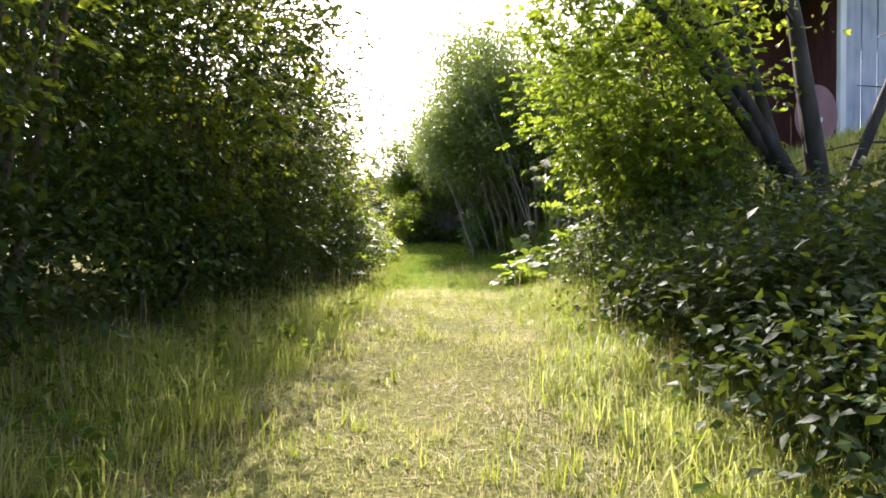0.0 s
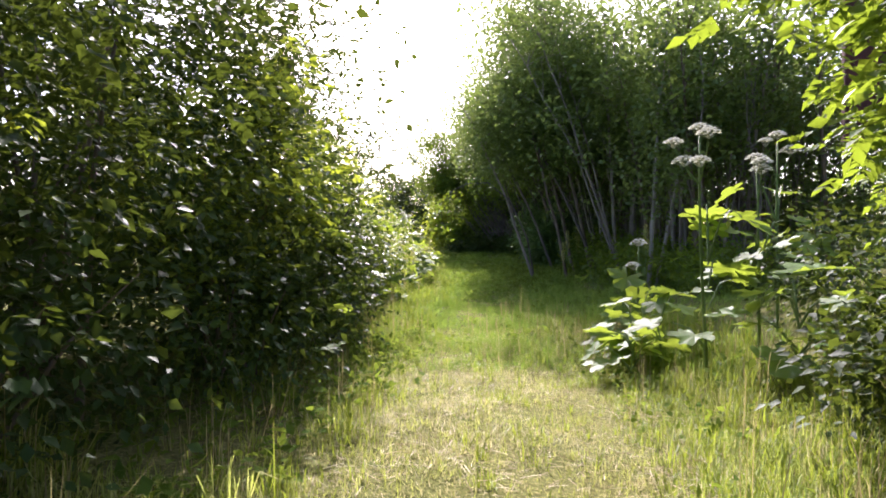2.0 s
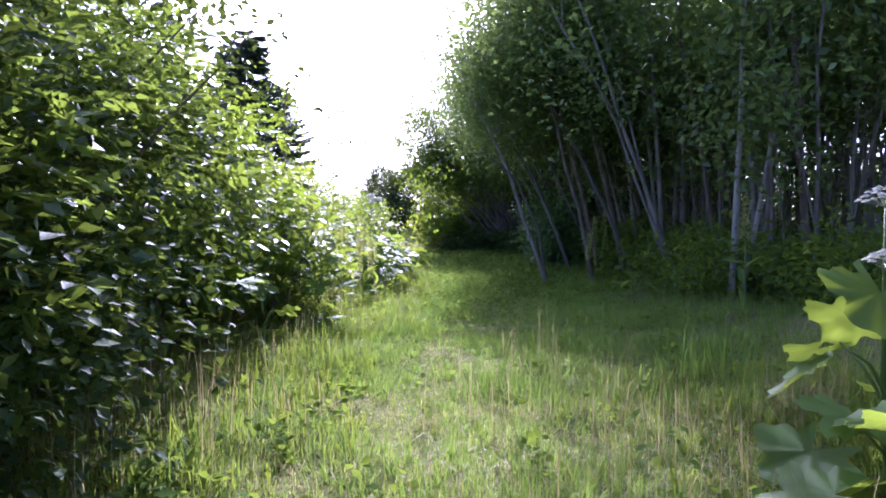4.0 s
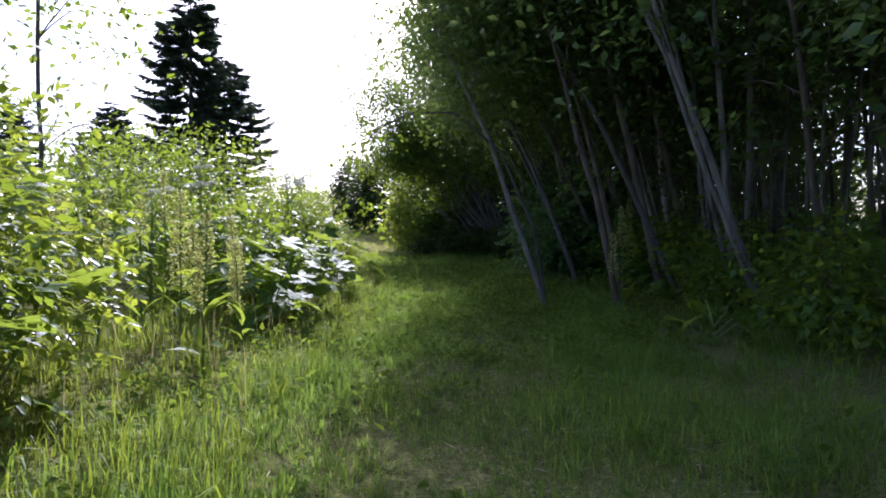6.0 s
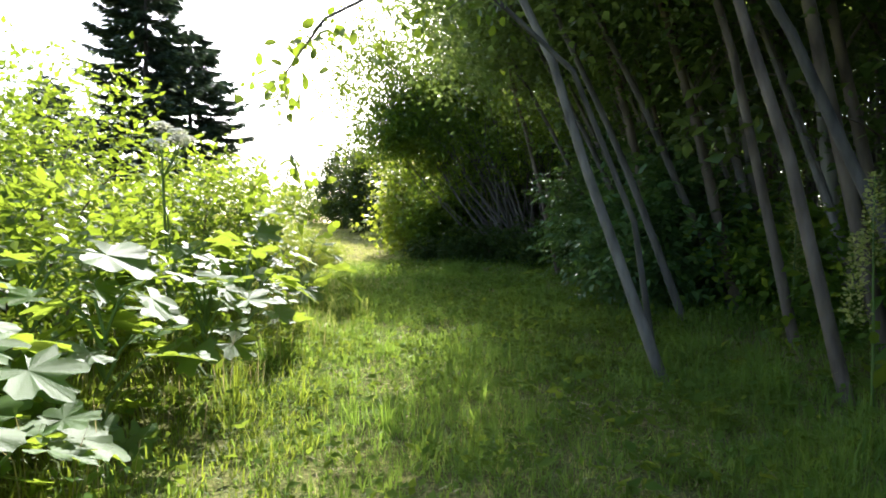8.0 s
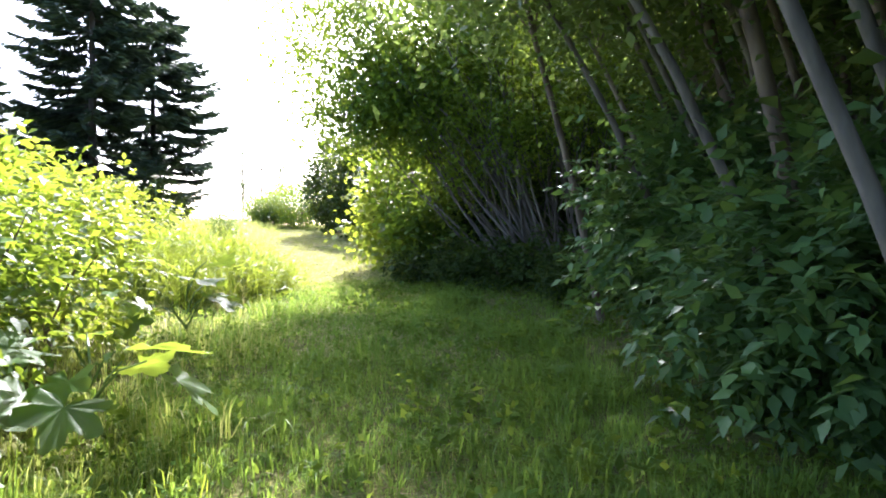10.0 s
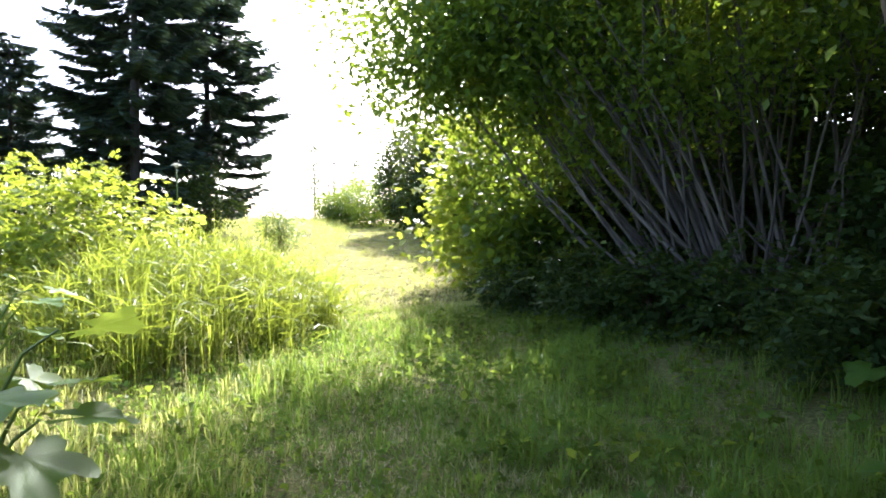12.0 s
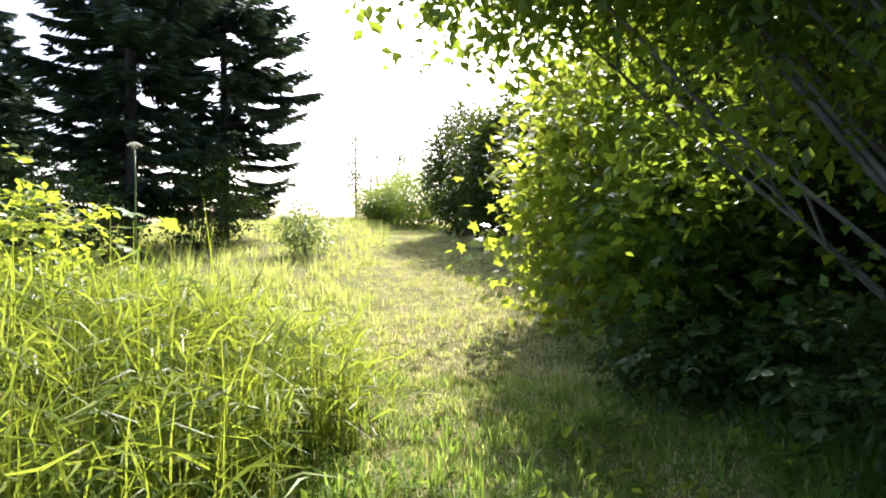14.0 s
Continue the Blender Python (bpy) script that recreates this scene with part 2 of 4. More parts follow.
def compound(places, ways, sizes, pairs=3, shape=None):
    """Pinnate leaves: pairs of leaflets and one at the tip along each leaf stalk."""
    d = ways / np.maximum(np.linalg.norm(ways, axis=1, keepdims=True), 1e-6)
    side = np.cross(np.array([0, 0, 1.0]) + rng.normal(0, 0.35, d.shape), d)
    side /= np.maximum(np.linalg.norm(side, axis=1, keepdims=True), 1e-6)
    ps, ws, ss = [places + d * sizes[:, None]], [d], [sizes * 0.62]
    for k in range(pairs):
        at = places + d * (sizes * (0.3 + 0.7 * k / pairs))[:, None]
        at[:, 2] -= sizes * 0.12 * (k / pairs) ** 2
        for sgn in (-1, 1):
            ps.append(at)
            ws.append(d * 0.55 + sgn * side - np.array([0, 0, 0.15]))
            ss.append(sizes * 0.6)
    return leaves(np.concatenate(ps), np.concatenate(ws), np.concatenate(ss), shape or DIAMOND, 0.4)


def clumps(count, rx, ry, h, low=0.0):
    """Places in a lumpy crown that stands on the ground: fuller in the middle, thin at the top."""
    d = rng.normal(0, 1, (count, 3))
    d /= np.linalg.norm(d, axis=1, keepdims=True)
    r = rng.uniform(0.15, 1, count) ** 0.4
    lump = 1 + 0.22 * np.sin(3.1 * d[:, 0] + 2.3 * d[:, 2] + rng.uniform(0, 6)) * np.cos(2.7 * d[:, 1] + rng.uniform(0, 6))
    p = d * (r * lump)[:, None]
    z = low + (h - low) * (0.5 + 0.5 * p[:, 2])
    return np.stack([p[:, 0] * rx, p[:, 1] * ry, z], 1), d


def shrub(name, label, x, y, rx, ry, h, count, size, style="ovate", mat=None, bark=None, stems=6, lean=(0, 0), per=14, low=0.1, category="shrub", group="", spread=0.2):
    """A many-stemmed bush: stems from one foot and a crown of leaves in sprays."""
    root = tagged(new(name), label, category, group)
    root.location = (x, y, float(land(x, y)) - 0.02)
    n = max(int(count * (0.36 if style == "pinnate" else 1.0)) // per, 1)
    c, d = clumps(n, rx, ry, h, low)
    c[:, 0] += lean[0] * c[:, 2] / h
    c[:, 1] += lean[1] * c[:, 2] / h
    for k in range(stems):
        end = c[rng.integers(n)] * (0.9, 0.9, 1)
        end[2] = max(end[2], 0.6 * h)
        foot = (rng.normal(0, 0.12) * rx, rng.normal(0, 0.12) * ry, -0.05)
        pts = bent(foot, end, 0.05 * h / 3)
        thick = 0.006 + 0.007 * h * rng.uniform(0.6, 1.2)
        v, f = tube(pts, np.linspace(thick, 0.004, len(pts)), 5)
        solid("stem", v, f, bark or BARK, root, smooth=True)
    places = np.repeat(c, per, 0) + rng.normal(0, spread, (n * per, 3)) * (1, 1, 0.75)
    ways = np.repeat(d, per, 0) * 0.7 + rng.normal(0, 0.7, (n * per, 3)) * (1, 1, 0.5) - (0, 0, 0.25)
    places[:, 2] = np.maximum(places[:, 2], 0.03)
    sizes = size * rng.uniform(0.65, 1.25, n * per)
    if style == "pinnate":
        v, f = compound(places, ways, sizes * 1.5)
    elif style == "elder":
        v, f = compound(places[::3], ways[::3], sizes[::3] * 1.5, 2, OVATE)
    else:
        v, f = leaves(places, ways, sizes, {"ovate": OVATE, "narrow": NARROW, "round": ROUND, "diamond": DIAMOND, "palm": PALM}[style])
    tagged(solid("crown", v, f, mat or LEAF, root), kind="stuff")
    return root


def tree(name, label, h, bare, rx, count, size, lean, thick, mat, bark, limbs=6, group="", style="diamond", forks=1, crook=0.1):
    """A slender broadleaf tree with its foot at its origin."""
    root = tagged(new(name), label, "tree", group)
    allc = []
    for k in range(forks):
        top = np.array([lean[0] + rng.normal(0, 0.25 * forks), lean[1] + rng.normal(0, 0.25 * forks), h * rng.uniform(0.85, 1)])
        pts = bent((rng.normal(0, 0.05 * forks), rng.normal(0, 0.05 * forks), -0.1), top, crook, 9)
        v, f = tube(pts, np.linspace(thick, 0.012, 9) * (1.15 if k == 0 else 0.8), 7)
        solid("trunk", v, f, bark, root, smooth=True)
        for _ in range(limbs):
            t = rng.uniform(bare, 0.95)
            base = pts[int(t * 8)]
            way = rng.normal(0, 1, 3)
            way[2] = abs(way[2]) * 0.6 + 0.3
            end = base + way / np.linalg.norm(way) * rx * rng.uniform(0.6, 1.1)
            lp = bent(base, end, 0.05, 5)
            v, f = tube(lp, np.linspace(thick * 0.35, 0.004, 5), 5)
            solid("limb", v, f, bark, root, smooth=True)
            allc += [lp[2], lp[3], lp[4]]
        allc += [pts[-1], pts[-2]]
    allc = np.array(allc)
    per = 16
    n = count // per
    c = allc[rng.integers(len(allc), size=n)] + rng.normal(0, 0.33 * rx, (n, 3)) * (1, 1, 0.8)
    places = np.repeat(c, per, 0) + rng.normal(0, 0.22, (n * per, 3))
    ways = rng.normal(0, 1, (n * per, 3)) * (1, 1, 0.5) - (0, 0, 0.3)
    v, f = leaves(places, ways, size * rng.uniform(0.6, 1.3, n * per), {"diamond": DIAMOND, "ovate": OVATE, "round": ROUND}[style])
    tagged(solid("crown", v, f, mat, root), kind="stuff")
    return root


def put(ob, x, y, turn=0, sink=0.03):
    ob.location, ob.rotation_euler = (x, y, float(land(x, y)) - sink), (0, 0, radians(turn))
    return ob


def copy_to(ob, x, y, turn=0, sink=0.03, scale=1.0):
    c = copy_thing(ob, pose(x, y, float(land(x, y)) - sink, 0, 0, turn))
    c.scale = (scale, scale, scale)
    return c


def spruce(name, label, h, reach, bare, thick):
    """A spruce: trunk, and whorls of drooping boughs set with needle sprays."""
    root = tagged(new(name), label, "tree", "spruces")
    v, f = tube([(0, 0, -0.2), (0.03, 0, h * 0.4), (0, 0.04, h * 0.75), (0, 0, h)], [thick, thick * 0.75, thick * 0.4, 0.015], 9)
    solid("trunk", v, f, BARK_DARK, root, smooth=True)
    vb, fb, pl, wy, sz = [], [], [], [], []
    z = bare
    while z < h - 0.15:
        rel = (h - z) / (h - bare)
        far = reach * (0.12 + 0.88 * rel ** 0.55) * (0.42 + 0.58 * min(1.0, (z - bare) / 4.5))
        for k in range(rng.integers(5, 9)):
            ang = rng.uniform(0, 2 * math.pi)
            ln = far * rng.uniform(0.55, 1.12)
            out = np.array([math.cos(ang), math.sin(ang), 0])
            t = np.linspace(0, 1, 6)[:, None]
            pts = np.array([0, 0, z]) + out * ln * t + np.array([0, 0, 1]) * ln * (-0.17 * np.sin(math.pi * t * 0.75) + 0.12 * t ** 2) * rng.uniform(0.5, 1.2)
            bv, bf = tube(pts, np.linspace(0.012 + 0.012 * rel, 0.004, 6), 4)
            fb += [tuple(i + len(vb) for i in q) for q in bf]
            vb += bv
            m = int(95 * ln / 1.2) + 30
            s = rng.uniform(0.12, 1.0, m)
            base = np.stack([np.interp(s, t[:, 0], pts[:, i]) for i in range(3)], 1)
            across = np.cross(out, (0, 0, 1))
            sg = rng.choice([-1, 1], m)
            way = out * 0.8 + across * sg[:, None] * rng.uniform(0.4, 1.1, m)[:, None] + np.array([0, 0, 1]) * rng.uniform(-0.5, 0.05, m)[:, None]
            pl.append(base)
            wy.append(way)
            sz.append((0.2 + 0.40 * np.sin(math.pi * np.clip(s * 0.9, 0, 1))) * rng.uniform(0.6, 1.2, m) * min(1.0, ln))
        z += rng.uniform(0.2, 0.44)
    tagged(solid("branchwork", vb, fb, BARK_DARK, root), kind="stuff")
    v, f = leaves(np.concatenate(pl), np.concatenate(wy), np.concatenate(sz), SPRIG, 0.6)
    tagged(solid("needles", v, f, NEEDLE, root), kind="stuff")
    return root


def blades(name, label, x, y, h, width, mat, lean=0.35, tuft=9, spread=0.05, category="grass", droop=0.45, plain=False):
    """Grass in tufts: the blades of a tuft start close together and bend outward."""
    n = len(x) * tuft
    ang = rng.uniform(0, 2 * math.pi, n)
    off = np.abs(rng.normal(0, spread, n))
    x, y = np.repeat(x, tuft) + np.cos(ang) * off, np.repeat(y, tuft) + np.sin(ang) * off
    h = np.repeat(h, tuft) * rng.uniform(0.45, 1.25, n)
    z = land(x, y) - 0.01
    ang += rng.normal(0, 0.7, n)
    far = np.abs(rng.normal(lean * 0.6, lean * 0.6, n)).clip(0, 0.95)
    out = np.stack([np.cos(ang), np.sin(ang)], 1) * (far * h)[:, None]
    face = ang + math.pi / 2 + rng.normal(0, 0.5, n)
    w = np.stack([np.cos(face), np.sin(face), np.zeros(n)], 1) * (width * rng.uniform(0.6, 1.3, n) / 2)[:, None]
    base = np.stack([x, y, z], 1)
    mid = base + np.concatenate([out * 0.35, (h * 0.62)[:, None]], 1)
    tip = base + np.concatenate([out, (h * (1 - droop * far))[:, None]], 1)
    if plain:
        v = np.stack([base - w, base + w, tip], 1)
        f = np.arange(n * 3).reshape(-1, 3)
        return tagged(solid(name, v.reshape(-1, 3), f, mat), label, category, kind="stuff")
    v = np.stack([base - w, base + w, mid - w * 0.85, mid + w * 0.85, tip], 1)
    f = np.array([(0, 1, 3), (0, 3, 2), (2, 3, 4)])[None] + (np.arange(n) * 5)[:, None, None]
    return tagged(solid(name, v.reshape(-1, 3), f.reshape(-1, 3), mat), label, category, kind="stuff")


def lobed(lobes=7, teeth=0.10, seed=1):
    """Verts and faces of a big cut leaf, one metre long, along +x from its stalk."""
    r = random.Random(seed)
    rim = []
    for k in range(41):
        t = -2.6 + 5.2 * k / 40
        cut = 0.56 + 0.44 * abs(math.cos(lobes * t / 2.6)) + r.uniform(-teeth, teeth)
        rad = 0.52 * cut * (1.0 if abs(t) < 2 else 0.8)
        rim.append((0.45 + rad * math.cos(t) * 1.05, rad * math.sin(t) * 0.95))
    verts = [(0.4, 0, 0.0)] + [(px, py, 0.10 * abs(py) - 0.30 * max(px - 0.4, 0) ** 2 + 0.02 * math.cos(9 * math.atan2(py, px - 0.45)) + r.uniform(-0.02, 0.02)) for px, py in rim]
    return verts, [(0, k, k + 1) for k in range(1, 41)]


LOBED = [lobed(7, 0.10, 1), lobed(6, 0.13, 2), lobed(8, 0.09, 3)]


def leaf_data(name, verts, faces, mat):
    data = bpy.data.meshes.new(name)
    data.from_pydata(verts, [], faces)
    data.polygons.foreach_set("use_smooth", np.ones(len(faces), bool))
    data.materials.append(mat)
    return data


BROAD = [leaf_data("broad_leaf", v, f, LEAF_BROAD) for v, f in LOBED]
DOCK_LEAF = leaf_data("dock_leaf", [(0, -0.01, 0), (0, 0.01, 0), (0.3, -0.13, 0.05), (0.3, 0, 0), (0.3, 0.13, 0.05), (0.65, -0.11, 0.0), (0.65, 0, -0.05), (0.65, 0.11, 0.0), (1, 0, -0.2)],
                      [(0, 3, 2), (0, 1, 3), (1, 4, 3), (2, 3, 6, 5), (3, 4, 7, 6), (5, 6, 8), (6, 7, 8)], LEAF_BROAD)


def placed(name, data, parent, x, y, z, turn, pitch, size, roll=0.0):
    ob = new(name, data)
    ob.parent = parent
    ob.matrix_local = pose(x, y, z, 0, 0, turn) @ pose(0, 0, 0, roll, -pitch, 0) @ Matrix.Scale(size, 4)
    return ob


def hogweed(x, y, h, leaf_count, umbels, label, size=0.5, turn=None):
    """A hogweed: ribbed stem, big cut leaves on stalks, flat white flower heads."""
    root = tagged(new("hogweed"), label, "wild plant", "hogweeds")
    root.location = (x, y, float(land(x, y)) - 0.02)
    if umbels:
        pts = bent((0, 0, 0), (rng.normal(0, 0.06), rng.normal(0, 0.06), h), 0.02, 6)
        v, f = tube(pts, np.linspace(0.018, 0.008, 6), 7)
        solid("stem", v, f, STALK, root, smooth=True)
        for k in range(umbels):
            ang, out = rng.uniform(0, 6.28), 0.0 if k == 0 else rng.uniform(0.12, 0.32)
            c = pts[-1] + (math.cos(ang) * out, math.sin(ang) * out, 0.0 if k == 0 else rng.uniform(-0.35, 0.05))
            v, f = tube([pts[-2 if k else -1], (pts[-2] + c) / 2 + (0, 0, -0.03), c] if k else [pts[-1] - (0, 0, 0.05), c], [0.008, 0.006, 0.005][:3 if k else 2], 5)
            solid("flower_stalk", v, f, STALK, root)
            vv, ff = [], []
            wide = rng.uniform(0.07, 0.12)
            for m in range(26):
                a2, r2 = m * 2.4, wide * math.sqrt((m + 0.5) / 26)
                q = np.array((c[0] + r2 * math.cos(a2), c[1] + r2 * math.sin(a2), c[2] + 0.10 - 5.5 * r2 * r2))
                tv, tf = tube([c, q], [0.0018, 0.0012], 3)
                ff += [tuple(i + len(vv) for i in g) for g in tf]
                vv += tv
                b = len(vv)
                ring = [(q[0] + 0.021 * math.cos(s), q[1] + 0.021 * math.sin(s), q[2] - 0.004 + rng.uniform(-0.003, 0.003)) for s in np.arange(7) * 0.9]
                vv += ring + [(q[0], q[1], q[2] + 0.009)]
                ff += [(b + s, b + (s + 1) % 7, b + 7) for s in range(7)]
            tagged(solid("umbel", vv, ff, UMBEL, root, "flat white flower head"), kind="stuff")
    for k in range(leaf_count):
        ang = rng.uniform(0, 360) if turn is None else turn + rng.uniform(-80, 80)
        z0 = rng.uniform(0.05, 0.72) * h
        reach = rng.uniform(0.15, 0.45) * size * 1.6
        a2 = radians(ang)
        top = (math.cos(a2) * reach, math.sin(a2) * reach, z0 + reach * rng.uniform(0.4, 0.9))
        v, f = tube([(0, 0, z0 * 0.8), (top[0] * 0.5, top[1] * 0.5, z0 + reach * 0.35), top], [0.010, 0.008, 0.006], 5)
        solid("leaf_stalk", v, f, STALK, root)
        placed("leaf", BROAD[int(rng.integers(3))], root, *top, ang, rng.uniform(-35, 12), size * rng.uniform(0.7, 1.25), rng.uniform(-25, 25))
    return root


def dock(x, y, h, label="tall dock with a pale seed spike among the grass"):
    """A dock: stem with a dense seed spike and long wavy leaves."""
    root = tagged(new("dock_plant"), label, "wild plant", "docks")
    root.location = (x, y, float(land(x, y)) - 0.02)
    pts = bent((0, 0, 0), (rng.normal(0, 0.05), rng.normal(0, 0.05), h), 0.015, 6)
    v, f = tube(pts, np.linspace(0.011, 0.004, 6), 5)
    solid("stem", v, f, STALK, root, smooth=True)
    for m in range(rng.integers(1, 3)):
        off = np.array([0, 0, 0]) if m == 0 else np.array([rng.normal(0, 0.06), rng.normal(0, 0.06), -0.25 * h])
        t = rng.uniform(0.62, 1.0, 420)
        c = np.stack([np.interp(t, np.linspace(0, 1, 6), pts[:, i]) for i in range(3)], 1) + off
        wide = 0.06 * (1.15 - t) / 0.45 + 0.014
        d = rng.normal(0, 1, (420, 3))
        d[:, 2] = np.abs(d[:, 2]) * 0.5
        d /= np.linalg.norm(d, axis=1, keepdims=True)
        v, f = leaves(c + d * (wide * rng.uniform(0.2, 1, 420))[:, None], d, rng.uniform(0.014, 0.03, 420), ROUND, 0.8)
        tagged(solid("seed_spike", v, f, SEED, root), kind="stuff")
    for k in range(rng.integers(5, 9)):
        z0 = rng.uniform(0.03, 0.5) * h
        placed("leaf", DOCK_LEAF, root, 0, 0, z0, rng.uniform(0, 360), rng.uniform(5, 60), rng.uniform(0.22, 0.42) * (1.2 - z0 / h), rng.uniform(-30, 30))
    return root


# ---- ground ----
gx = np.concatenate([[-1500, -500, -150, -70, -40], np.arange(-25, -6, 1.0), np.arange(-6, 6, 0.25), np.arange(6, 25, 1.0), [25, 40, 70, 150, 500, 1500]])
gy = np.concatenate([[-1500, -400, -100, -40, -20], np.arange(-12, 42, 0.25), np.arange(42, 80, 1.0), [80, 100, 150, 400, 3000]])
mx, my = np.meshgrid(gx, gy)
nx, ny = len(gx), len(gy)
idx = np.arange(nx * ny).reshape(ny, nx)
quads = np.stack([idx[:-1, :-1], idx[:-1, 1:], idx[1:, 1:], idx[1:, :-1]], -1).reshape(-1, 4)
tagged(solid("ground", np.stack([mx, my, land(mx, my)], -1).reshape(-1, 3), quads, SOIL, smooth=True),
       "rough grassy ground with a trodden strip of thatch", "ground", kind="structure")


def strip(n, y0, y1, s0, s1, power=1.0):
    """Places beside the way, from s0 to s1 metres right of its middle, with ragged edges."""
    y = y0 + (y1 - y0) * rng.uniform(0, 1, n) ** power
    rag = 0.22 * np.sin(2.3 * y) * np.sin(0.9 * y + 1) + rng.normal(0, 0.12, n)
    x = middle(y) + rng.uniform(s0, s1, n) + rag
    return x, y


def patchy(x, y):
    return 0.5 + 0.5 * np.sin(2.1 * x + 1.3 * y) * np.sin(1.7 * y - 0.9 * x + 1) + 0.3 * np.sin(6 * x + 2) * np.sin(5 * y)


def swath(name, label, n, y0, y1, s0, s1, low, high, width, mat, lean=0.5, grow=0.0, tuft=9, droop=0.45, plain=False):
    x, y = strip(n, y0, y1, s0, s1)
    side = np.abs(x - middle(y))
    h = (low + (high - low) * patchy(x, y).clip(0, 1.3) * rng.uniform(0.3, 1.1, n)) * (1 + grow * np.clip(side - 0.7, 0, 1.2))
    blades(name, label, x, y, np.maximum(h, 0.03), width, mat, lean, tuft, droop=droop, plain=plain)


swath("trodden_grass", "short straw-coloured trodden grass on the way", 13000, -1.0, 15, -1.4, 1.6, 0.03, 0.11, 0.007, GRASS_STRAW, 1.3, 1.3, droop=0.75, plain=True)
swath("trodden_grass", "short yellow-green trodden grass on the way", 6500, -1.0, 15, -1.4, 1.6, 0.04, 0.15, 0.007, GRASS_PATH, 1.2, 1.4, droop=0.7, plain=True)
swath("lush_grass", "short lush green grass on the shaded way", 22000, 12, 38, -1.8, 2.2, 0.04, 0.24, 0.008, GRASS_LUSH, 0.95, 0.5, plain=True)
swath("trodden_grass", "short dry trodden grass on the shaded way", 2600, 12, 39, -1.0, 1.0, 0.04, 0.11, 0.008, GRASS_PATH, 0.9, 0.5, plain=True)
swath("far_trodden_grass", "sunlit short yellow-green grass on the rise", 6000, 36, 66, -2.6, 2.6, 0.06, 0.18, 0.018, GRASS_PATH, 0.7, plain=True)
swath("trodden_grass", "sunlit straw-coloured grass at the bend", 8000, 31, 56, -1.6, 1.5, 0.05, 0.14, 0.013, GRASS_STRAW, 0.9, plain=True)
swath("verge_grass", "sunlit yellow-green grass with seed heads at the hedge", 900, 0, 8, -2.3, -1.1, 0.15, 0.4, 0.007, GRASS_PATH, 0.9)
# Darker tall-grass colour puts the rowan bush's shade into these blades.
swath("verge_grass", "fine yellow-green grass leaning beside the way, darkened for bush shade", 2600, 3, 16, 0.8, 2.6, 0.08, 0.28, 0.005, GRASS_TALL, 1.4, 0, 12, 0.8)
swath("verge_grass", "fine pale grass leaning at the foot of the bank", 700, -1, 4, 0.9, 1.7, 0.14, 0.36, 0.005, GRASS_PATH, 1.2, 0, 12, 0.7)
swath("verge_grass", "fresh green uncut grass beside the way", 700, -1, 16, 1.2, 2.8, 0.15, 0.36, 0.006, GRASS_TALL, 0.9)
swath("grass_tuft", "yellow-green grass tufts on the trodden way", 240, 0.5, 15, -1.3, 1.3, 0.10, 0.24, 0.006, GRASS_TALL, 1.0, 0, 14, 0.6)
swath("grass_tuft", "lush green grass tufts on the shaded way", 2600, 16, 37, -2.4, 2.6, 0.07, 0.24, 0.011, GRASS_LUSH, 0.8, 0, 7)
swath("verge_grass", "green uncut grass at the foot of the hedge", 1300, -1, 16, -2.4, -0.95, 0.10, 0.36, 0.006, GRASS_TALL, 0.9)
swath("verge_grass", "sunlit green uncut grass beside the way", 2600, 15, 29, -4.0, -1.2, 0.12, 0.36, 0.008, GRASS_TALL, 1.0)
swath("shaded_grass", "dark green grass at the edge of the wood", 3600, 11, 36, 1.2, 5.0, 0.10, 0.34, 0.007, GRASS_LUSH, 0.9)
swath("meadow_grass", "sunlit yellow-green meadow grass", 3600, 27, 42, -8, -1.2, 0.10, 0.38, 0.010, GRASS_PATH, 0.9)
swath("meadow_grass", "sunlit yellow-green meadow grass on the rise", 4000, 40, 66, -18, -2, 0.2, 0.5, 0.02, GRASS_PATH, 0.5, plain=True)
swath("meadow_grass", "sunlit green grass at the edge of the bushes", 1500, 38, 62, 1.4, 5, 0.2, 0.5, 0.018, GRASS_PATH, 0.5, plain=True)
# cut dry stems lying on the way
for n, y0, y1 in [(16000, 0.6, 14), (9000, 18, 42)]:
    x, y = strip(n, y0, y1, -1.1, 1.2)
    keep = patchy(1.3 * x, 0.8 * y) + rng.normal(0, 0.25, n) > (0.5 if y0 < 5 else 0.7)
    x, y = x[keep], y[keep]
    ways = np.stack([rng.normal(0, 1, len(x)), rng.normal(0, 1, len(x)), rng.normal(0, 0.12, len(x))], 1)
    v, f = leaves(np.stack([x, y, land(x, y) + rng.uniform(0.01, 0.06, len(x))], 1), ways, rng.uniform(0.04, 0.13, len(x)), STRAW, 0.5)
    tagged(solid("cut_hay", v, f, HAY), "pale dry cut stems lying on the trodden way", "hay", kind="stuff")
swath("grass_tuft", "fresh green grass tufts in the shade of the bend", 1300, 25, 37, -2.4, 2.4, 0.12, 0.34, 0.012, GRASS_LUSH, 0.8, 0, 8)
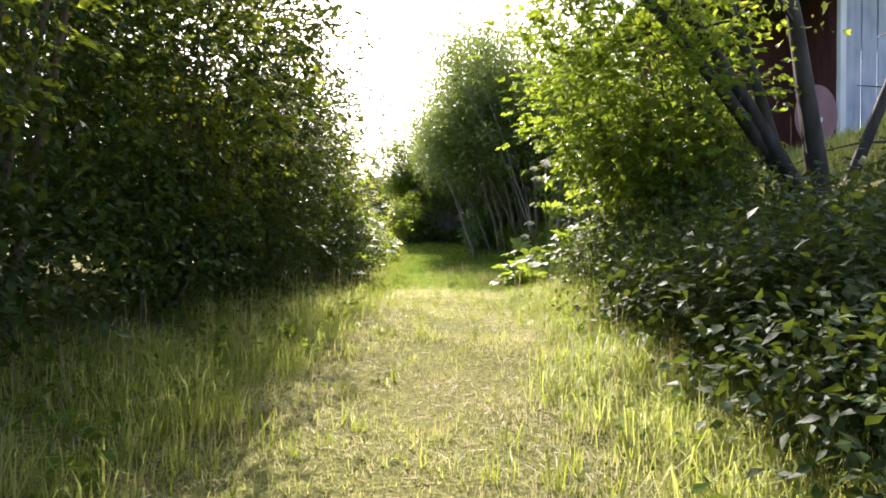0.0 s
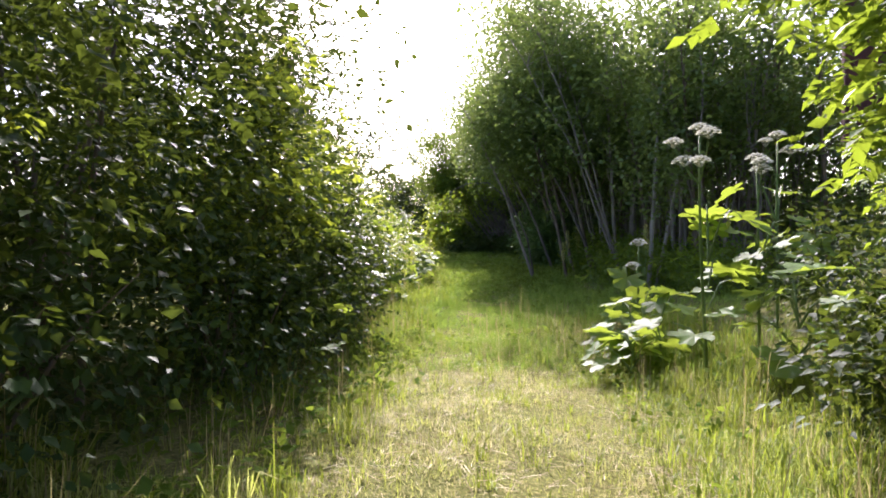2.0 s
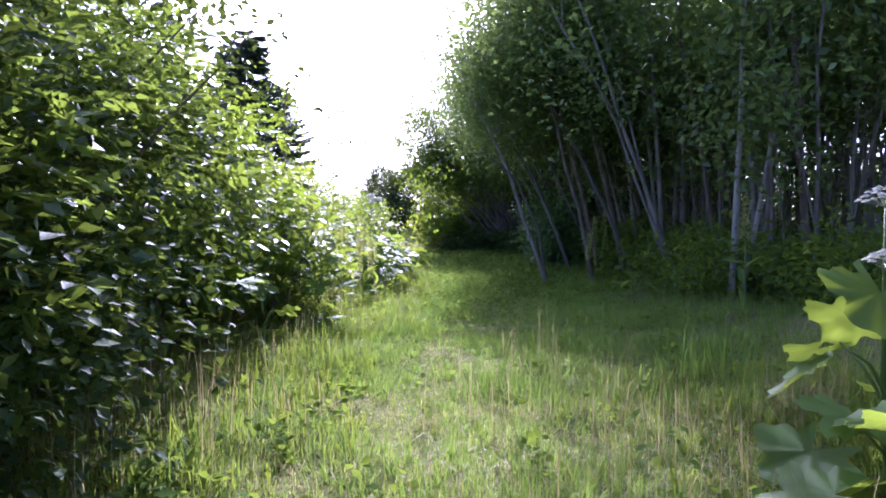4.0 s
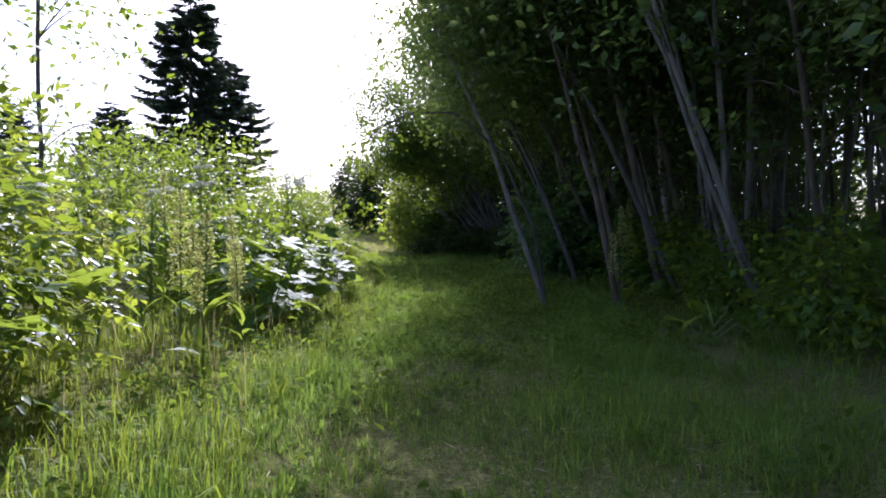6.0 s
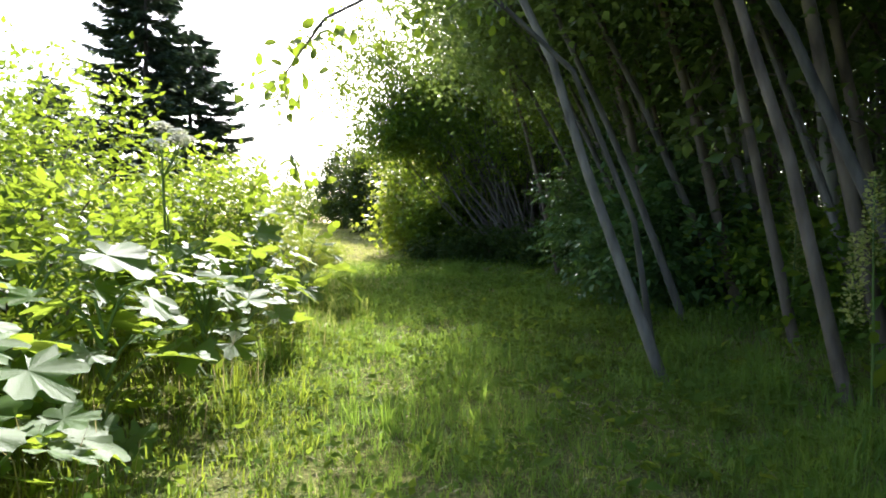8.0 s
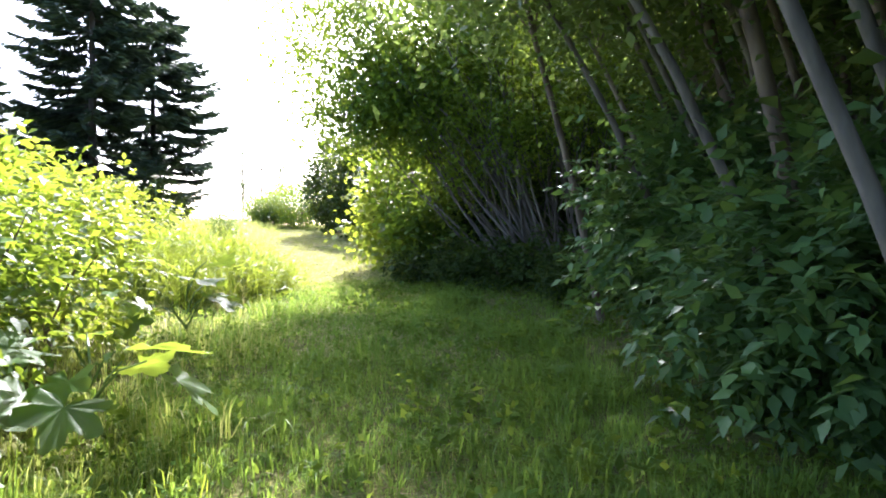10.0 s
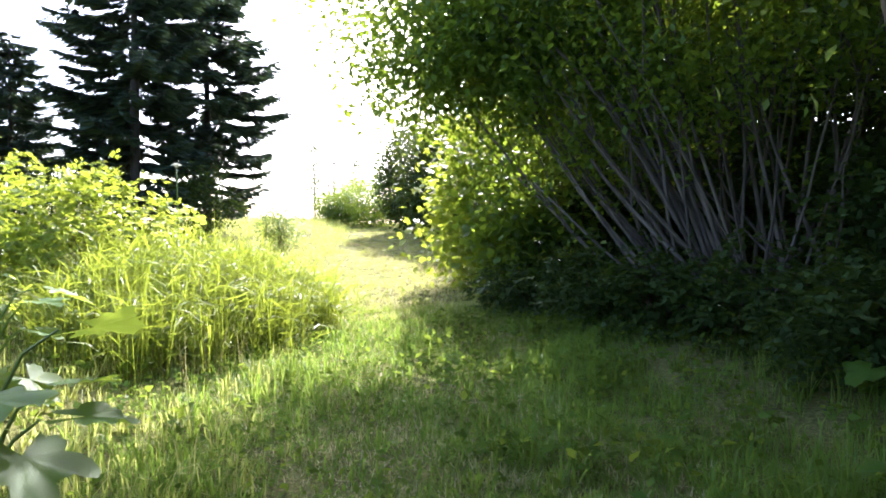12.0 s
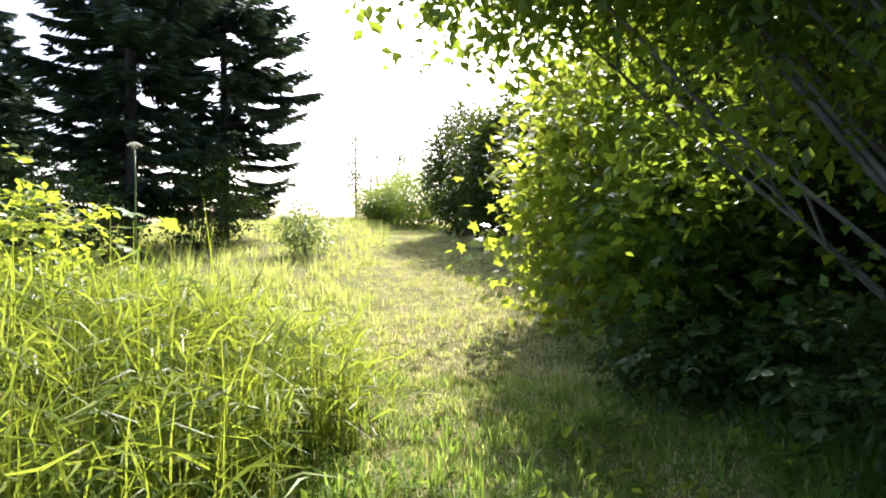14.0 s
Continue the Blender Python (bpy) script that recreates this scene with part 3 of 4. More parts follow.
# reed-like tall grass beside the bend
x, y = rng.uniform(-8.0, -4.2, 1000), rng.uniform(33.0, 38.0, 1000)
inner = np.hypot((x + 5.75) / 1.5, (y - 35.3) / 2.2) + rng.normal(0, 0.13, len(x))
keep = inner < 1.0
x, y, inner = x[keep], y[keep], inner[keep]
blades("tall_grass", "tall dense clump of broad-bladed green grass", x, y, rng.uniform(0.75, 1.35, len(x)) * (1.1 - 0.5 * inner ** 2), 0.011, GRASS_TALL, 0.4, 6, 0.10, droop=0.4)
x, y, inner = np.repeat(x, 16), np.repeat(y, 16), np.repeat(inner, 16)
n = len(x)
x, y = x + rng.normal(0, 0.09, n), y + rng.normal(0, 0.09, n)
up = rng.uniform(0.08, 0.95, n) * (1.1 - 0.6 * inner ** 2)
ways = np.stack([rng.normal(0, 1, n), rng.normal(0, 1, n), rng.uniform(-0.1, 1.1, n)], 1)
v, f = leaves(np.stack([x, y, land(x, y) + up], 1), ways, rng.uniform(0.2, 0.42, n), BLADE, 0.6)
tagged(solid("tall_grass_leaves", v, f, GRASS_TALL), "long arching grass leaves in a tall green clump", "grass", kind="stuff")
for n, y0, y1, s0, s1, lo, hi in [(130, 0, 15, 1.0, 2.6, 0.3, 0.55), (80, 3, 14, -1.9, -1.2, 0.35, 0.6), (60, 13.2, 17, -2.6, -1.4, 0.3, 0.5), (60, 12, 17, -0.6, 1.2, 0.3, 0.55), (60, 17, 27, -3.5, -1.4, 0.4, 0.7), (60, 33, 38, -4.2, -1.6, 0.5, 0.9)]:
    x, y = strip(n, y0, y1, s0, s1)
    blades("seeding_grass", "thin straw-coloured seeding grass stalks", x, y, rng.uniform(lo, hi, n), 0.005, GRASS_HEAD, 0.3, 5, 0.06)
x, y = rng.normal(1.75, 0.16, 20), rng.normal(5.6, 0.22, 20)
blades("reed_clump", "tall arching bright green grass in front of the bush", x, y, rng.uniform(0.7, 1.1, 20), 0.013, GRASS_LUSH, 0.55, 6, 0.06, droop=0.5)
x, y = rng.normal(1.35, 0.15, 9), rng.normal(15.6, 0.15, 9)
blades("reed_clump", "arching bright green grass tuft in the shade", x, y, rng.uniform(0.3, 0.55, 9), 0.012, GRASS_LUSH, 0.5, 9, 0.05)
x, y = rng.normal(1.75, 0.22, 26), rng.normal(14.6, 0.22, 26)
blades("dry_tuft", "tuft of dry straw-coloured grass", x, y, rng.uniform(0.15, 0.32, 26), 0.006, GRASS_HEAD, 0.9, 14, 0.08)



def herbs(name, label, n, y0, y1, s0, s1, lo, hi, mat, per=7):
    """Low rosettes of small leaves among the grass."""
    x, y = strip(n, y0, y1, s0, s1)
    x, y = np.repeat(x, per) + rng.normal(0, 0.05, n * per), np.repeat(y, per) + rng.normal(0, 0.05, n * per)
    m = n * per
    ways = np.stack([rng.normal(0, 1, m), rng.normal(0, 1, m), rng.uniform(-0.1, 0.9, m)], 1)
    v, f = leaves(np.stack([x, y, land(x, y) + rng.uniform(0.02, 0.16, m)], 1), ways, rng.uniform(lo, hi, m), OVATE, 0.5)
    tagged(solid(name, v, f, mat), label, "wild herbs", kind="stuff")


herbs("ground_herbs", "low green herb leaves among the grass", 420, 13, 39, -1.9, 2.6, 0.04, 0.09, LEAF_HERB)
herbs("ground_herbs", "low green herb leaves on the verge", 300, -1, 14, 0.9, 2.6, 0.04, 0.09, LEAF_HERB)
herbs("ground_herbs", "low dark herb leaves under the hedge", 500, -1, 15, -2.4, -1.1, 0.05, 0.11, LEAF_HERB)
herbs("ground_herbs", "low yellow-green herb leaves beside the way", 600, 15, 36, -5.0, -1.7, 0.05, 0.12, LEAF_HERB)

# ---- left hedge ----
# The hedge's shaded face is put into the dark leaf colour.
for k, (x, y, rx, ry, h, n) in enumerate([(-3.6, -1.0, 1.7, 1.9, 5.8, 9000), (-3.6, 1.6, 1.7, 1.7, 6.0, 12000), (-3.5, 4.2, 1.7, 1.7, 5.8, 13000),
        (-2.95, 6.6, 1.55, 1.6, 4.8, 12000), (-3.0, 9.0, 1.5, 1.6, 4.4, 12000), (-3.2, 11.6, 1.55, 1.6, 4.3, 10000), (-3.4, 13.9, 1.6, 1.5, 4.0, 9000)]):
    shrub("hedge_and_screen_shrub", "tall dense dark green shrub in an overgrown hedge", x + 0.1, y, rx, ry, h, int(n * 1.35), 0.07, "pinnate" if k % 2 else "diamond",
          LEAF_SHADED, group="hedge shrubs", stems=8, spread=0.28, low=0.0)
# The last five stand unseen behind the start, added to block sky light.
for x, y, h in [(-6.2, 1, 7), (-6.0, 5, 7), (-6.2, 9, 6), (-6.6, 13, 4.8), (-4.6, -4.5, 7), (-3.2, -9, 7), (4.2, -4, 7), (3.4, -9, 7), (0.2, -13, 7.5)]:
    shrub("hedge_and_screen_shrub", "tall dense dark green shrub, at the back of the hedge or unseen behind the start to block sky", x, y, 2.0, 2.5, h, 9000, 0.2, "diamond", group="hedge shrubs", mat=LEAF_SHADED, low=0.0)
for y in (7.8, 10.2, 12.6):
    shrub("hedge_underwood", "low dark leafy growth at the foot of the hedge", -2.25 + rng.uniform(-0.15, 0.1), y, 0.75, 1.3, 1.5, 3200, 0.075, "diamond", LEAF_SHADED, stems=5, category="undergrowth", group="hedge undergrowth", low=0.0)

# Same darkened leaf, so the shade at the hedge foot is coloured in.
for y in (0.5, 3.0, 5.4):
    shrub("hedge_underwood", "low dark leafy growth at the foot of the hedge", -2.75 + rng.uniform(-0.1, 0.1), y, 0.7, 1.3, 1.4, 3000, 0.075, "diamond", LEAF_SHADED, stems=5, category="undergrowth", group="hedge undergrowth", low=0.0)

for x, y, rx, h, n in [(-2.7, 6.4, 0.95, 4.2, 3600), (-2.55, 10.7, 0.85, 2.7, 3200), (-2.9, 3.0, 0.9, 4.6, 2600)]:
    shrub("rowan_shrub", "young rowan with sunlit pinnate leaves in the hedge", x, y, rx, rx, h, n, 0.09, "pinnate", LEAF_SUNLIT, stems=5, group="rowans in the hedge", low=0.5)

for x, y, r, h, n in [(-2.75, 12.9, 0.7, 2.0, 3400), (-2.95, 14.2, 0.85, 2.5, 4600), (-3.3, 15.7, 0.9, 2.8, 4600)]:
    shrub("glossy_shrub", "leafy shrub with glossy pinnate leaves at the end of the hedge", x, y, r, r, h, n, 0.1, "pinnate", LEAF_GLOSS, stems=7, group="shrubs at the end of the hedge", low=0.1)
# ---- left, beyond the hedge ----
for x, y, rx, ry, h, n, st, size in [(-2.75, 17.8, 0.6, 0.7, 1.7, 2600, "elder", 0.1), (-3.7, 16.6, 1.1, 1.2, 3.0, 6500, "pinnate", 0.10), (-3.6, 18.8, 1.1, 1.1, 1.8, 4000, "pinnate", 0.09), (-5.6, 19.8, 1.7, 1.6, 2.2, 5000, "pinnate", 0.1),
        (-5.4, 26.0, 1.8, 1.8, 2.8, 9000, "ovate", 0.095), (-7.6, 27.5, 2.0, 2.0, 2.9, 6000, "ovate", 0.1), (-7.2, 23, 1.8, 1.8, 2.0, 4500, "pinnate", 0.1),
        (-7.5, 35.6, 1.0, 1.0, 2.0, 4200, "pinnate", 0.085), (-9.0, 35.2, 1.4, 1.4, 1.9, 4500, "pinnate", 0.085), (-11, 35.5, 1.6, 1.6, 1.9, 4000, "pinnate", 0.09), (-4.6, 29.9, 0.9, 0.9, 1.9, 3500, "pinnate", 0.085), (-6.6, 31.5, 1.0, 1.0, 1.7, 3000, "pinnate", 0.085),
        (-4.3, 28.2, 1.2, 1.1, 2.0, 5500, "ovate", 0.1), (-3.9, 24.4, 1.0, 1.4, 1.2, 3500, "ovate", 0.11)]:
    shrub("wayside_shrub", "sunlit yellow-green leafy shrub beside the way", x, y, rx, ry, h, n, size, st, LEAF_SUNLIT if st == "pinnate" and y > 18 else LEAF, group="wayside shrubs", stems=8, low=0.0)
for x, y, h, n, u, s in [(-2.35, 22.3, 0.9, 15, 0, 0.34), (-2.5, 23.4, 1.1, 16, 0, 0.36), (-2.4, 24.4, 1.1, 16, 0, 0.36), (-3.0, 22.9, 1.3, 16, 0, 0.38), (-2.6, 25.6, 1.2, 15, 0, 0.36), (-3.6, 23.2, 1.5, 15, 0, 0.38), (-2.9, 26.8, 1.2, 14, 0, 0.38), (-4.0, 22.6, 1.4, 14, 2, 0.38), (-2.7, 22.6, 1.1, 11, 0, 0.42), (-3.1, 23.6, 1.2, 11, 0, 0.45), (-2.9, 24.9, 1.3, 11, 0, 0.45), (-3.4, 26.2, 1.4, 11, 0, 0.45), (-3.2, 25.4, 1.9, 8, 5, 0.45),
        (-4.2, 24.4, 1.9, 8, 5, 0.45), (-3.6, 27.3, 1.4, 10, 0, 0.45), (-2.9, 28.3, 1.1, 9, 0, 0.5), (-3.5, 30.6, 1.2, 7, 0, 0.45), (-5.3, 32.2, 1.0, 8, 0, 0.42),
        (-6.7, 36.5, 1.2, 7, 0, 0.4), (-2.2, 17.6, 1.0, 9, 0, 0.4), (-2.3, 16.2, 1.0, 9, 0, 0.4), (-2.6, 18.6, 1.2, 9, 0, 0.4), (-1.95, 11.2, 2.0, 7, 2, 0.4), (-2.3, 15.2, 1.1, 8, 0, 0.38)]:
    hogweed(x, y, h, n, u, "broad-leaved hogweed with cut green leaves beside the way" if not u else "tall hogweed with flat white flower heads above cut leaves", s)
for x, y, h in [(-2.3, 20.4, 1.35), (-2.75, 20.9, 1.5), (-3.1, 20.2, 1.4), (-2.65, 22.0, 1.35), (-3.3, 21.2, 1.5), (-3.9, 20.8, 1.35), (-2.95, 21.5, 1.2), (-4.6, 21.6, 1.5), (-2.2, 21.0, 1.1), (-3.6, 22.2, 1.7), (1.95, 24.2, 1.5), (2.4, 26.2, 1.6), (2.9, 18.5, 1.5)]:
    dock(x, y, h)

birch = tree("birch_sapling", "thin sparse young tree beside the way", 3.9, 0.35, 0.8, 900, 0.08, (0.2, 0.1), 0.018, LEAF, BARK, 9, style="ovate")
put(birch, -3.3, 20.0)

# ---- right, first stretch ----
shrub("rowan_bush", "tall bush with sunlit pinnate leaves on the bank", 2.75, 7.7, 1.25, 1.25, 4.2, 11000, 0.085, "pinnate", LEAF, stems=9, category="bush", low=0.3, lean=(-1.0, 0.0))
# Bank shade is in the leaf colour; last three patches added for rowan shade.
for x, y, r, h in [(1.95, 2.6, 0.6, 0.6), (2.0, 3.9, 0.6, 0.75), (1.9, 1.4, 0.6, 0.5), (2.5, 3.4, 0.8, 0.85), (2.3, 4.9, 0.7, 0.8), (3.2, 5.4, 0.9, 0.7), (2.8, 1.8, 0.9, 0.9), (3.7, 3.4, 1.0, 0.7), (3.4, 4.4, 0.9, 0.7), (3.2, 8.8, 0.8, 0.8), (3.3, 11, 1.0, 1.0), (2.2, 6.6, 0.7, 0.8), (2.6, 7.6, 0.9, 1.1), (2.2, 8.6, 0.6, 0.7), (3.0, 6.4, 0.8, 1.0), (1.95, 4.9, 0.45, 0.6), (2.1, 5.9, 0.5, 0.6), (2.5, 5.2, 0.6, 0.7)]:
    shrub("bramble_patch", "low dark leafy bramble on the bank", x, y, r, r, h, 3200, 0.078, "ovate", LEAF_SHADED, stems=5, category="undergrowth", group="bank undergrowth", low=0.0)
# Added dark bush that supplies the shaded inside of the rowan.
shrub("rowan_shade_bush", "dark dense bush added behind the rowan for its shaded core", 3.1, 8.5, 0.8, 1.0, 2.6, 4200, 0.085, "pinnate", LEAF_SHADED, stems=6, category="bush", low=0.2)
x, y = rng.uniform(4.2, 9, 1500), rng.uniform(6.5, 12.5, 1500)
blades("bank_grass", "sunlit short green grass on the bank by the shed", x, y, rng.uniform(0.1, 0.25, 1500), 0.009, GRASS_PATH, 0.7, 9, 0.08)
leaner = tagged(new("leaning_tree"), "dark many-trunked tree leaning over the bank", "tree")
put(leaner, 4.0, 7.0)
tips = []
for end, thick in [((-4.3, -0.5, 4.0), 0.085), ((-3.3, 0.3, 4.6), 0.09), ((-2.2, -0.4, 5.0), 0.07), ((-0.8, -0.2, 5.2), 0.11), ((-0.2, 0.5, 5.0), 0.08), ((1.7, -0.6, 4.4), 0.07), ((2.4, -0.3, 0.9), 0.08)]:
    pts = bent((rng.normal(0, 0.1), rng.normal(0, 0.1), -0.1), end, 0.07, 9)
    v, f = tube(pts, np.linspace(thick, 0.02, 9), 8)
    solid("trunk", v, f, BARK_DARK, leaner, smooth=True)
    for m in range(5):
        b = pts[int(rng.integers(3, 8))]
        lp = bent(b, b + (rng.uniform(-1.5, 0.6), rng.uniform(-0.9, 0.9), rng.uniform(-0.2, 1.0)), 0.07, 5)
        v, f = tube(lp, np.linspace(0.022, 0.005, 5), 5)
        solid("limb", v, f, BARK_DARK, leaner, smooth=True)
        tips += [lp[3], lp[4]] if end[0] < -0.5 else []
tips = np.array(tips)
c = tips[rng.integers(len(tips), size=420)] + rng.normal(0, 0.3, (420, 3))
places = np.repeat(c, 12, 0) + rng.normal(0, 0.18, (420 * 12, 3))
v, f = leaves(places, rng.normal(0, 1, (420 * 12, 3)) - (0, 0, 0.3), 0.09 * rng.uniform(0.6, 1.3, 420 * 12), OVATE)
tagged(solid("crown", v, f, LEAF_SUNLIT, leaner), kind="stuff")
for x, y, h, n, u, s in [(1.75, 11.1, 2.2, 9, 5, 0.45), (2.4, 11.6, 1.9, 8, 3, 0.42), (2.9, 12.4, 2.1, 8, 3, 0.42), (1.5, 12.4, 0.9, 8, 0, 0.4), (1.2, 11.6, 1.0, 10, 0, 0.40), (1.55, 11.9, 1.2, 9, 0, 0.4), (1.6, 12.9, 1.0, 9, 0, 0.45), (2.2, 10.4, 1.0, 9, 0, 0.45), (1.7, 13.6, 1.3, 8, 2, 0.42), (2.6, 9.9, 1.2, 8, 0, 0.45)]:
    hogweed(x, y, h, n, u, "broad-leaved hogweed with cut green leaves on the verge" if not u else "tall hogweed with flat white flower heads above cut leaves", s)

# ---- shed on the bank ----
shed = tagged(new("shed"), "weathered shed with grey boards and a white corner board", "shed")
shed.location = (7.15, 11.5, float(land(7.15, 11.5)) - 0.05)


def box(name, mat, parent, x0, y0, z0, x1, y1, z1, label=""):
    bm = bmesh.new()
    bmesh.ops.create_cube(bm, size=1, matrix=Matrix.Translation(((x0 + x1) / 2, (y0 + y1) / 2, (z0 + z1) / 2)) @ Matrix.Diagonal((x1 - x0, y1 - y0, z1 - z0, 1)))
    bmesh.ops.bevel(bm, geom=bm.edges[:], offset=min(x1 - x0, y1 - y0, z1 - z0) * 0.12, segments=1, affect="EDGES")
    data = bpy.data.meshes.new(name)
    bm.to_mesh(data)
    bm.free()
    data.materials.append(mat)
    ob = new(name, data)
    ob.parent = parent
    return tagged(ob, label)


box("corner_board", PAINT_WHITE, shed, -0.06, -0.03, 0, 0.06, 0.09, 3.2, "white painted corner board")
for k in range(22):
    box("board", BOARD_GREY, shed, 0.07 + 0.145 * k, 0.02 * (k % 2), 0.05, 0.205 + 0.145 * k, 0.04 + 0.02 * (k % 2), 3.1)
box("side_wall", BOARD_RED, shed, -0.05, 0.1, 0.0, 0.03, 4.0, 3.2, "dark red side wall")
box("back_wall", BOARD_RED, shed, -3.2, 1.6, 0.0, -0.06, 1.7, 2.9, "dark red wall in shade")
box("roof", BARK_DARK, shed, -3.4, -0.4, 3.2, 3.6, 4.2, 3.3, "dark roof")
sign = tagged(new("oval_board"), "faded dull red oval board with two short white rows", "sign")
sign.location = (6.25, 10.75, float(land(6.25, 10.75)) - 0.02)
rim = [(0.36 * math.cos(t), 0.52 * math.sin(t)) for t in np.linspace(0, 2 * math.pi, 40, endpoint=False)]
v = [(px, 0.0, 0.62 + pz) for px, pz in rim] + [(px, 0.03, 0.62 + pz) for px, pz in rim]
f = [tuple(range(40)), tuple(range(79, 39, -1))] + [(k, k + 40, (k + 1) % 40 + 40, (k + 1) % 40) for k in range(40)]
solid("board", v, f, SIGN_RED, sign)
for x0, x1, z0, z1 in [(-0.10, -0.06, 0.66, 0.73), (-0.02, 0.03, 0.66, 0.73), (-0.13, -0.08, 0.50, 0.58), (-0.06, -0.02, 0.50, 0.58), (0.0, 0.04, 0.50, 0.58), (0.06, 0.10, 0.50, 0.58)]:
    box("lettering", PAINT_WHITE, sign, x0, -0.006, z0, x1, -0.001, z1, "white unreadable mark")
box("post", BARK, sign, -0.03, 0.035, 0.0, 0.03, 0.09, 1.0)

# ---- forest ----
kinds = [tree("alder", "slender grey-barked forest tree with dark foliage", h, 0.3, 1.6, 1250, 0.18, lean, t, LEAF_DARK, BARK_PALE if k % 2 else BARK, 7, "forest trees")
         for k, (h, lean, t) in enumerate([(7.8, (-1.2, -0.4), 0.05), (8.6, (-0.6, 0.3), 0.06), (7.4, (-1.8, -0.2), 0.045), (9.0, (0.2, -0.5), 0.065), (7.6, (-0.9, 0.8), 0.045)])]
fronts = [tree("leaning_alder", "pale-barked slender tree leaning over the way", h, 0.4, 1.9, 4800, 0.125, lean, t, LEAF_DARK, BARK_PALE, 7, "trees at the edge of the wood", "diamond", 2, 0.17)
          for h, lean, t in [(8.4, (-3.3, -0.4), 0.042), (9.0, (-2.0, 0.4), 0.048), (8.0, (-0.9, 0.2), 0.038), (8.2, (-2.6, 0.9), 0.035), (7.6, (-1.6, -0.6), 0.04)]]
poles = [tree("sapling", "thin straight sapling in the wood", h, 0.55, 0.9, 320, 0.15, (rng.normal(0, 0.4), rng.normal(0, 0.4)), 0.026, LEAF_DARK, BARK_PALE, 4, "saplings in the wood", forks=2)
         for k, h in enumerate([6.0, 6.6, 5.6])]


def scatter(models, spots, lo, hi, swing):
    for k, (x, y) in enumerate(spots):
        if k < len(models):
            put(models[k], x, y, rng.uniform(-swing, swing))
        else:
            copy_to(models[int(rng.integers(len(models)))], x, y, rng.uniform(-swing, swing), scale=rng.uniform(lo, hi))


def edge(y):
    """How far right the wood begins."""
    return np.interp(y, [14, 18, 30, 34, 38, 46, 56], [4.6, 3.6, 3.0, 3.0, 2.6, 1.2, -1.6])


spots = []
for row in range(4):
    for y in np.arange(20.2, 58, 1.7 + 0.4 * row):
        yy = y + rng.uniform(-0.5, 0.5)
        spots.append((float(edge(yy)) + 1.0 + 1.5 * row + rng.uniform(-0.45, 0.45), yy))
scatter(kinds, spots, 0.85, 1.15, 40)
scatter(fronts, [(float(edge(y)) + rng.uniform(-0.2, 0.4), y + rng.uniform(-0.4, 0.4)) for y in (22.8, 24.0, 25.2, 26.2, 28.4, 29.2, 30.6, 32.4, 33.5)], 0.9, 1.12, 45)
scatter(poles, [(float(edge(y)) + rng.uniform(0.7, 6.0), y) for y in rng.uniform(20, 40, 165)], 0.85, 1.25, 180)
thickets = [shrub("thicket", "dark dense shrub filling the wood", 9, 20 + 3 * k, 1.7, 1.7, 3.4, 2600, 0.19, "diamond", LEAF_DARK, BARK_DARK, 5, category="shrub", group="thickets in the wood", low=0.0) for k in range(2)]
scatter(thickets, [(float(edge(y)) + dx, y) for y in np.arange(20.5, 58, 3.3) for dx in (5.4, 7.6)], 0.8, 1.1, 180)
pales = [tree("pale_alder", "pale grey-barked tree at the edge of the wood", h, 0.35, 1.6, 3000, 0.13, lean, thick, LEAF_DARK, BARK_GREY, 6, "pale trees at the edge of the wood", "diamond", 1, 0.14)
         for h, lean, thick in [(7.2, (-0.4, 0.1), 0.085), (8.2, (-2.6, 0.2), 0.07), (8.2, (-3.1, -0.2), 0.06), (7.0, (0.4, 0.1), 0.05), (6.4, (1.3, 0.2), 0.04), (7.6, (-1.4, 0.3), 0.055), (7.8, (0.7, -0.2), 0.07)]]
for ob, x, y in zip(pales, (3.55, 3.8, 3.4, 3.5, 3.6, 2.9, 4.3), (27.6, 29.8, 33.4, 20.4, 20.5, 31.4, 27.0)):
    put(ob, x, y)
crowns = [tree("tall_alder", "slender forest tree with its crown spreading over the way", h, 0.52, 1.5, 5000, 0.105, lean, 0.044, LEAF_DARK, bark, 11, "tall trees of the wood", "diamond", 1, 0.3)
          for h, lean, bark in ((7.0, (-2.9, -0.3), BARK_PALE), (6.6, (-2.3, 0.4), BARK_WILLOW), (7.2, (-1.4, 0.2), BARK), (6.6, (-3.3, 0.2), BARK_WILLOW))]
scatter(crowns, [(1.1, 25.4), (1.85, 27.2), (1.95, 24.5), (2.0, 29.0), (2.3, 26.0), (2.4, 30.6), (2.6, 31.8), (2.6, 28.0), (0.9, 32.4), (2.9, 30.4), (3.0, 25.0), (2.4, 33.4)], 0.92, 1.08, 18)
for x, y, k in [(2.8, 25.6, 1.35), (2.5, 27.8, 1.35), (3.2, 29.8, 1.4), (3.7, 26.8, 1.4), (2.1, 29.4, 1.5), (2.6, 31.6, 1.55)]:
    copy_to(crowns[2], x, y, rng.uniform(-15, 15), scale=k)
for x, y, h, n, z in [(2.25, 21.5, 0.4, 6, 0.34), (2.9, 24.2, 0.9, 8, 0.42), (0.6, 32.0, 0.4, 8, 0.28), (1.0, 33.4, 0.5, 7, 0.3), (0.2, 30.2, 0.25, 6, 0.22)]:
    hogweed(x, y, h, n, 0, "low broad-leaved plant with cut leaves in the shade of the wood", z)
arch = tagged(new("arching_alder"), "thin young alder arching over the way with drooping round leaves", "tree")
put(arch, 1.05, 25.7)
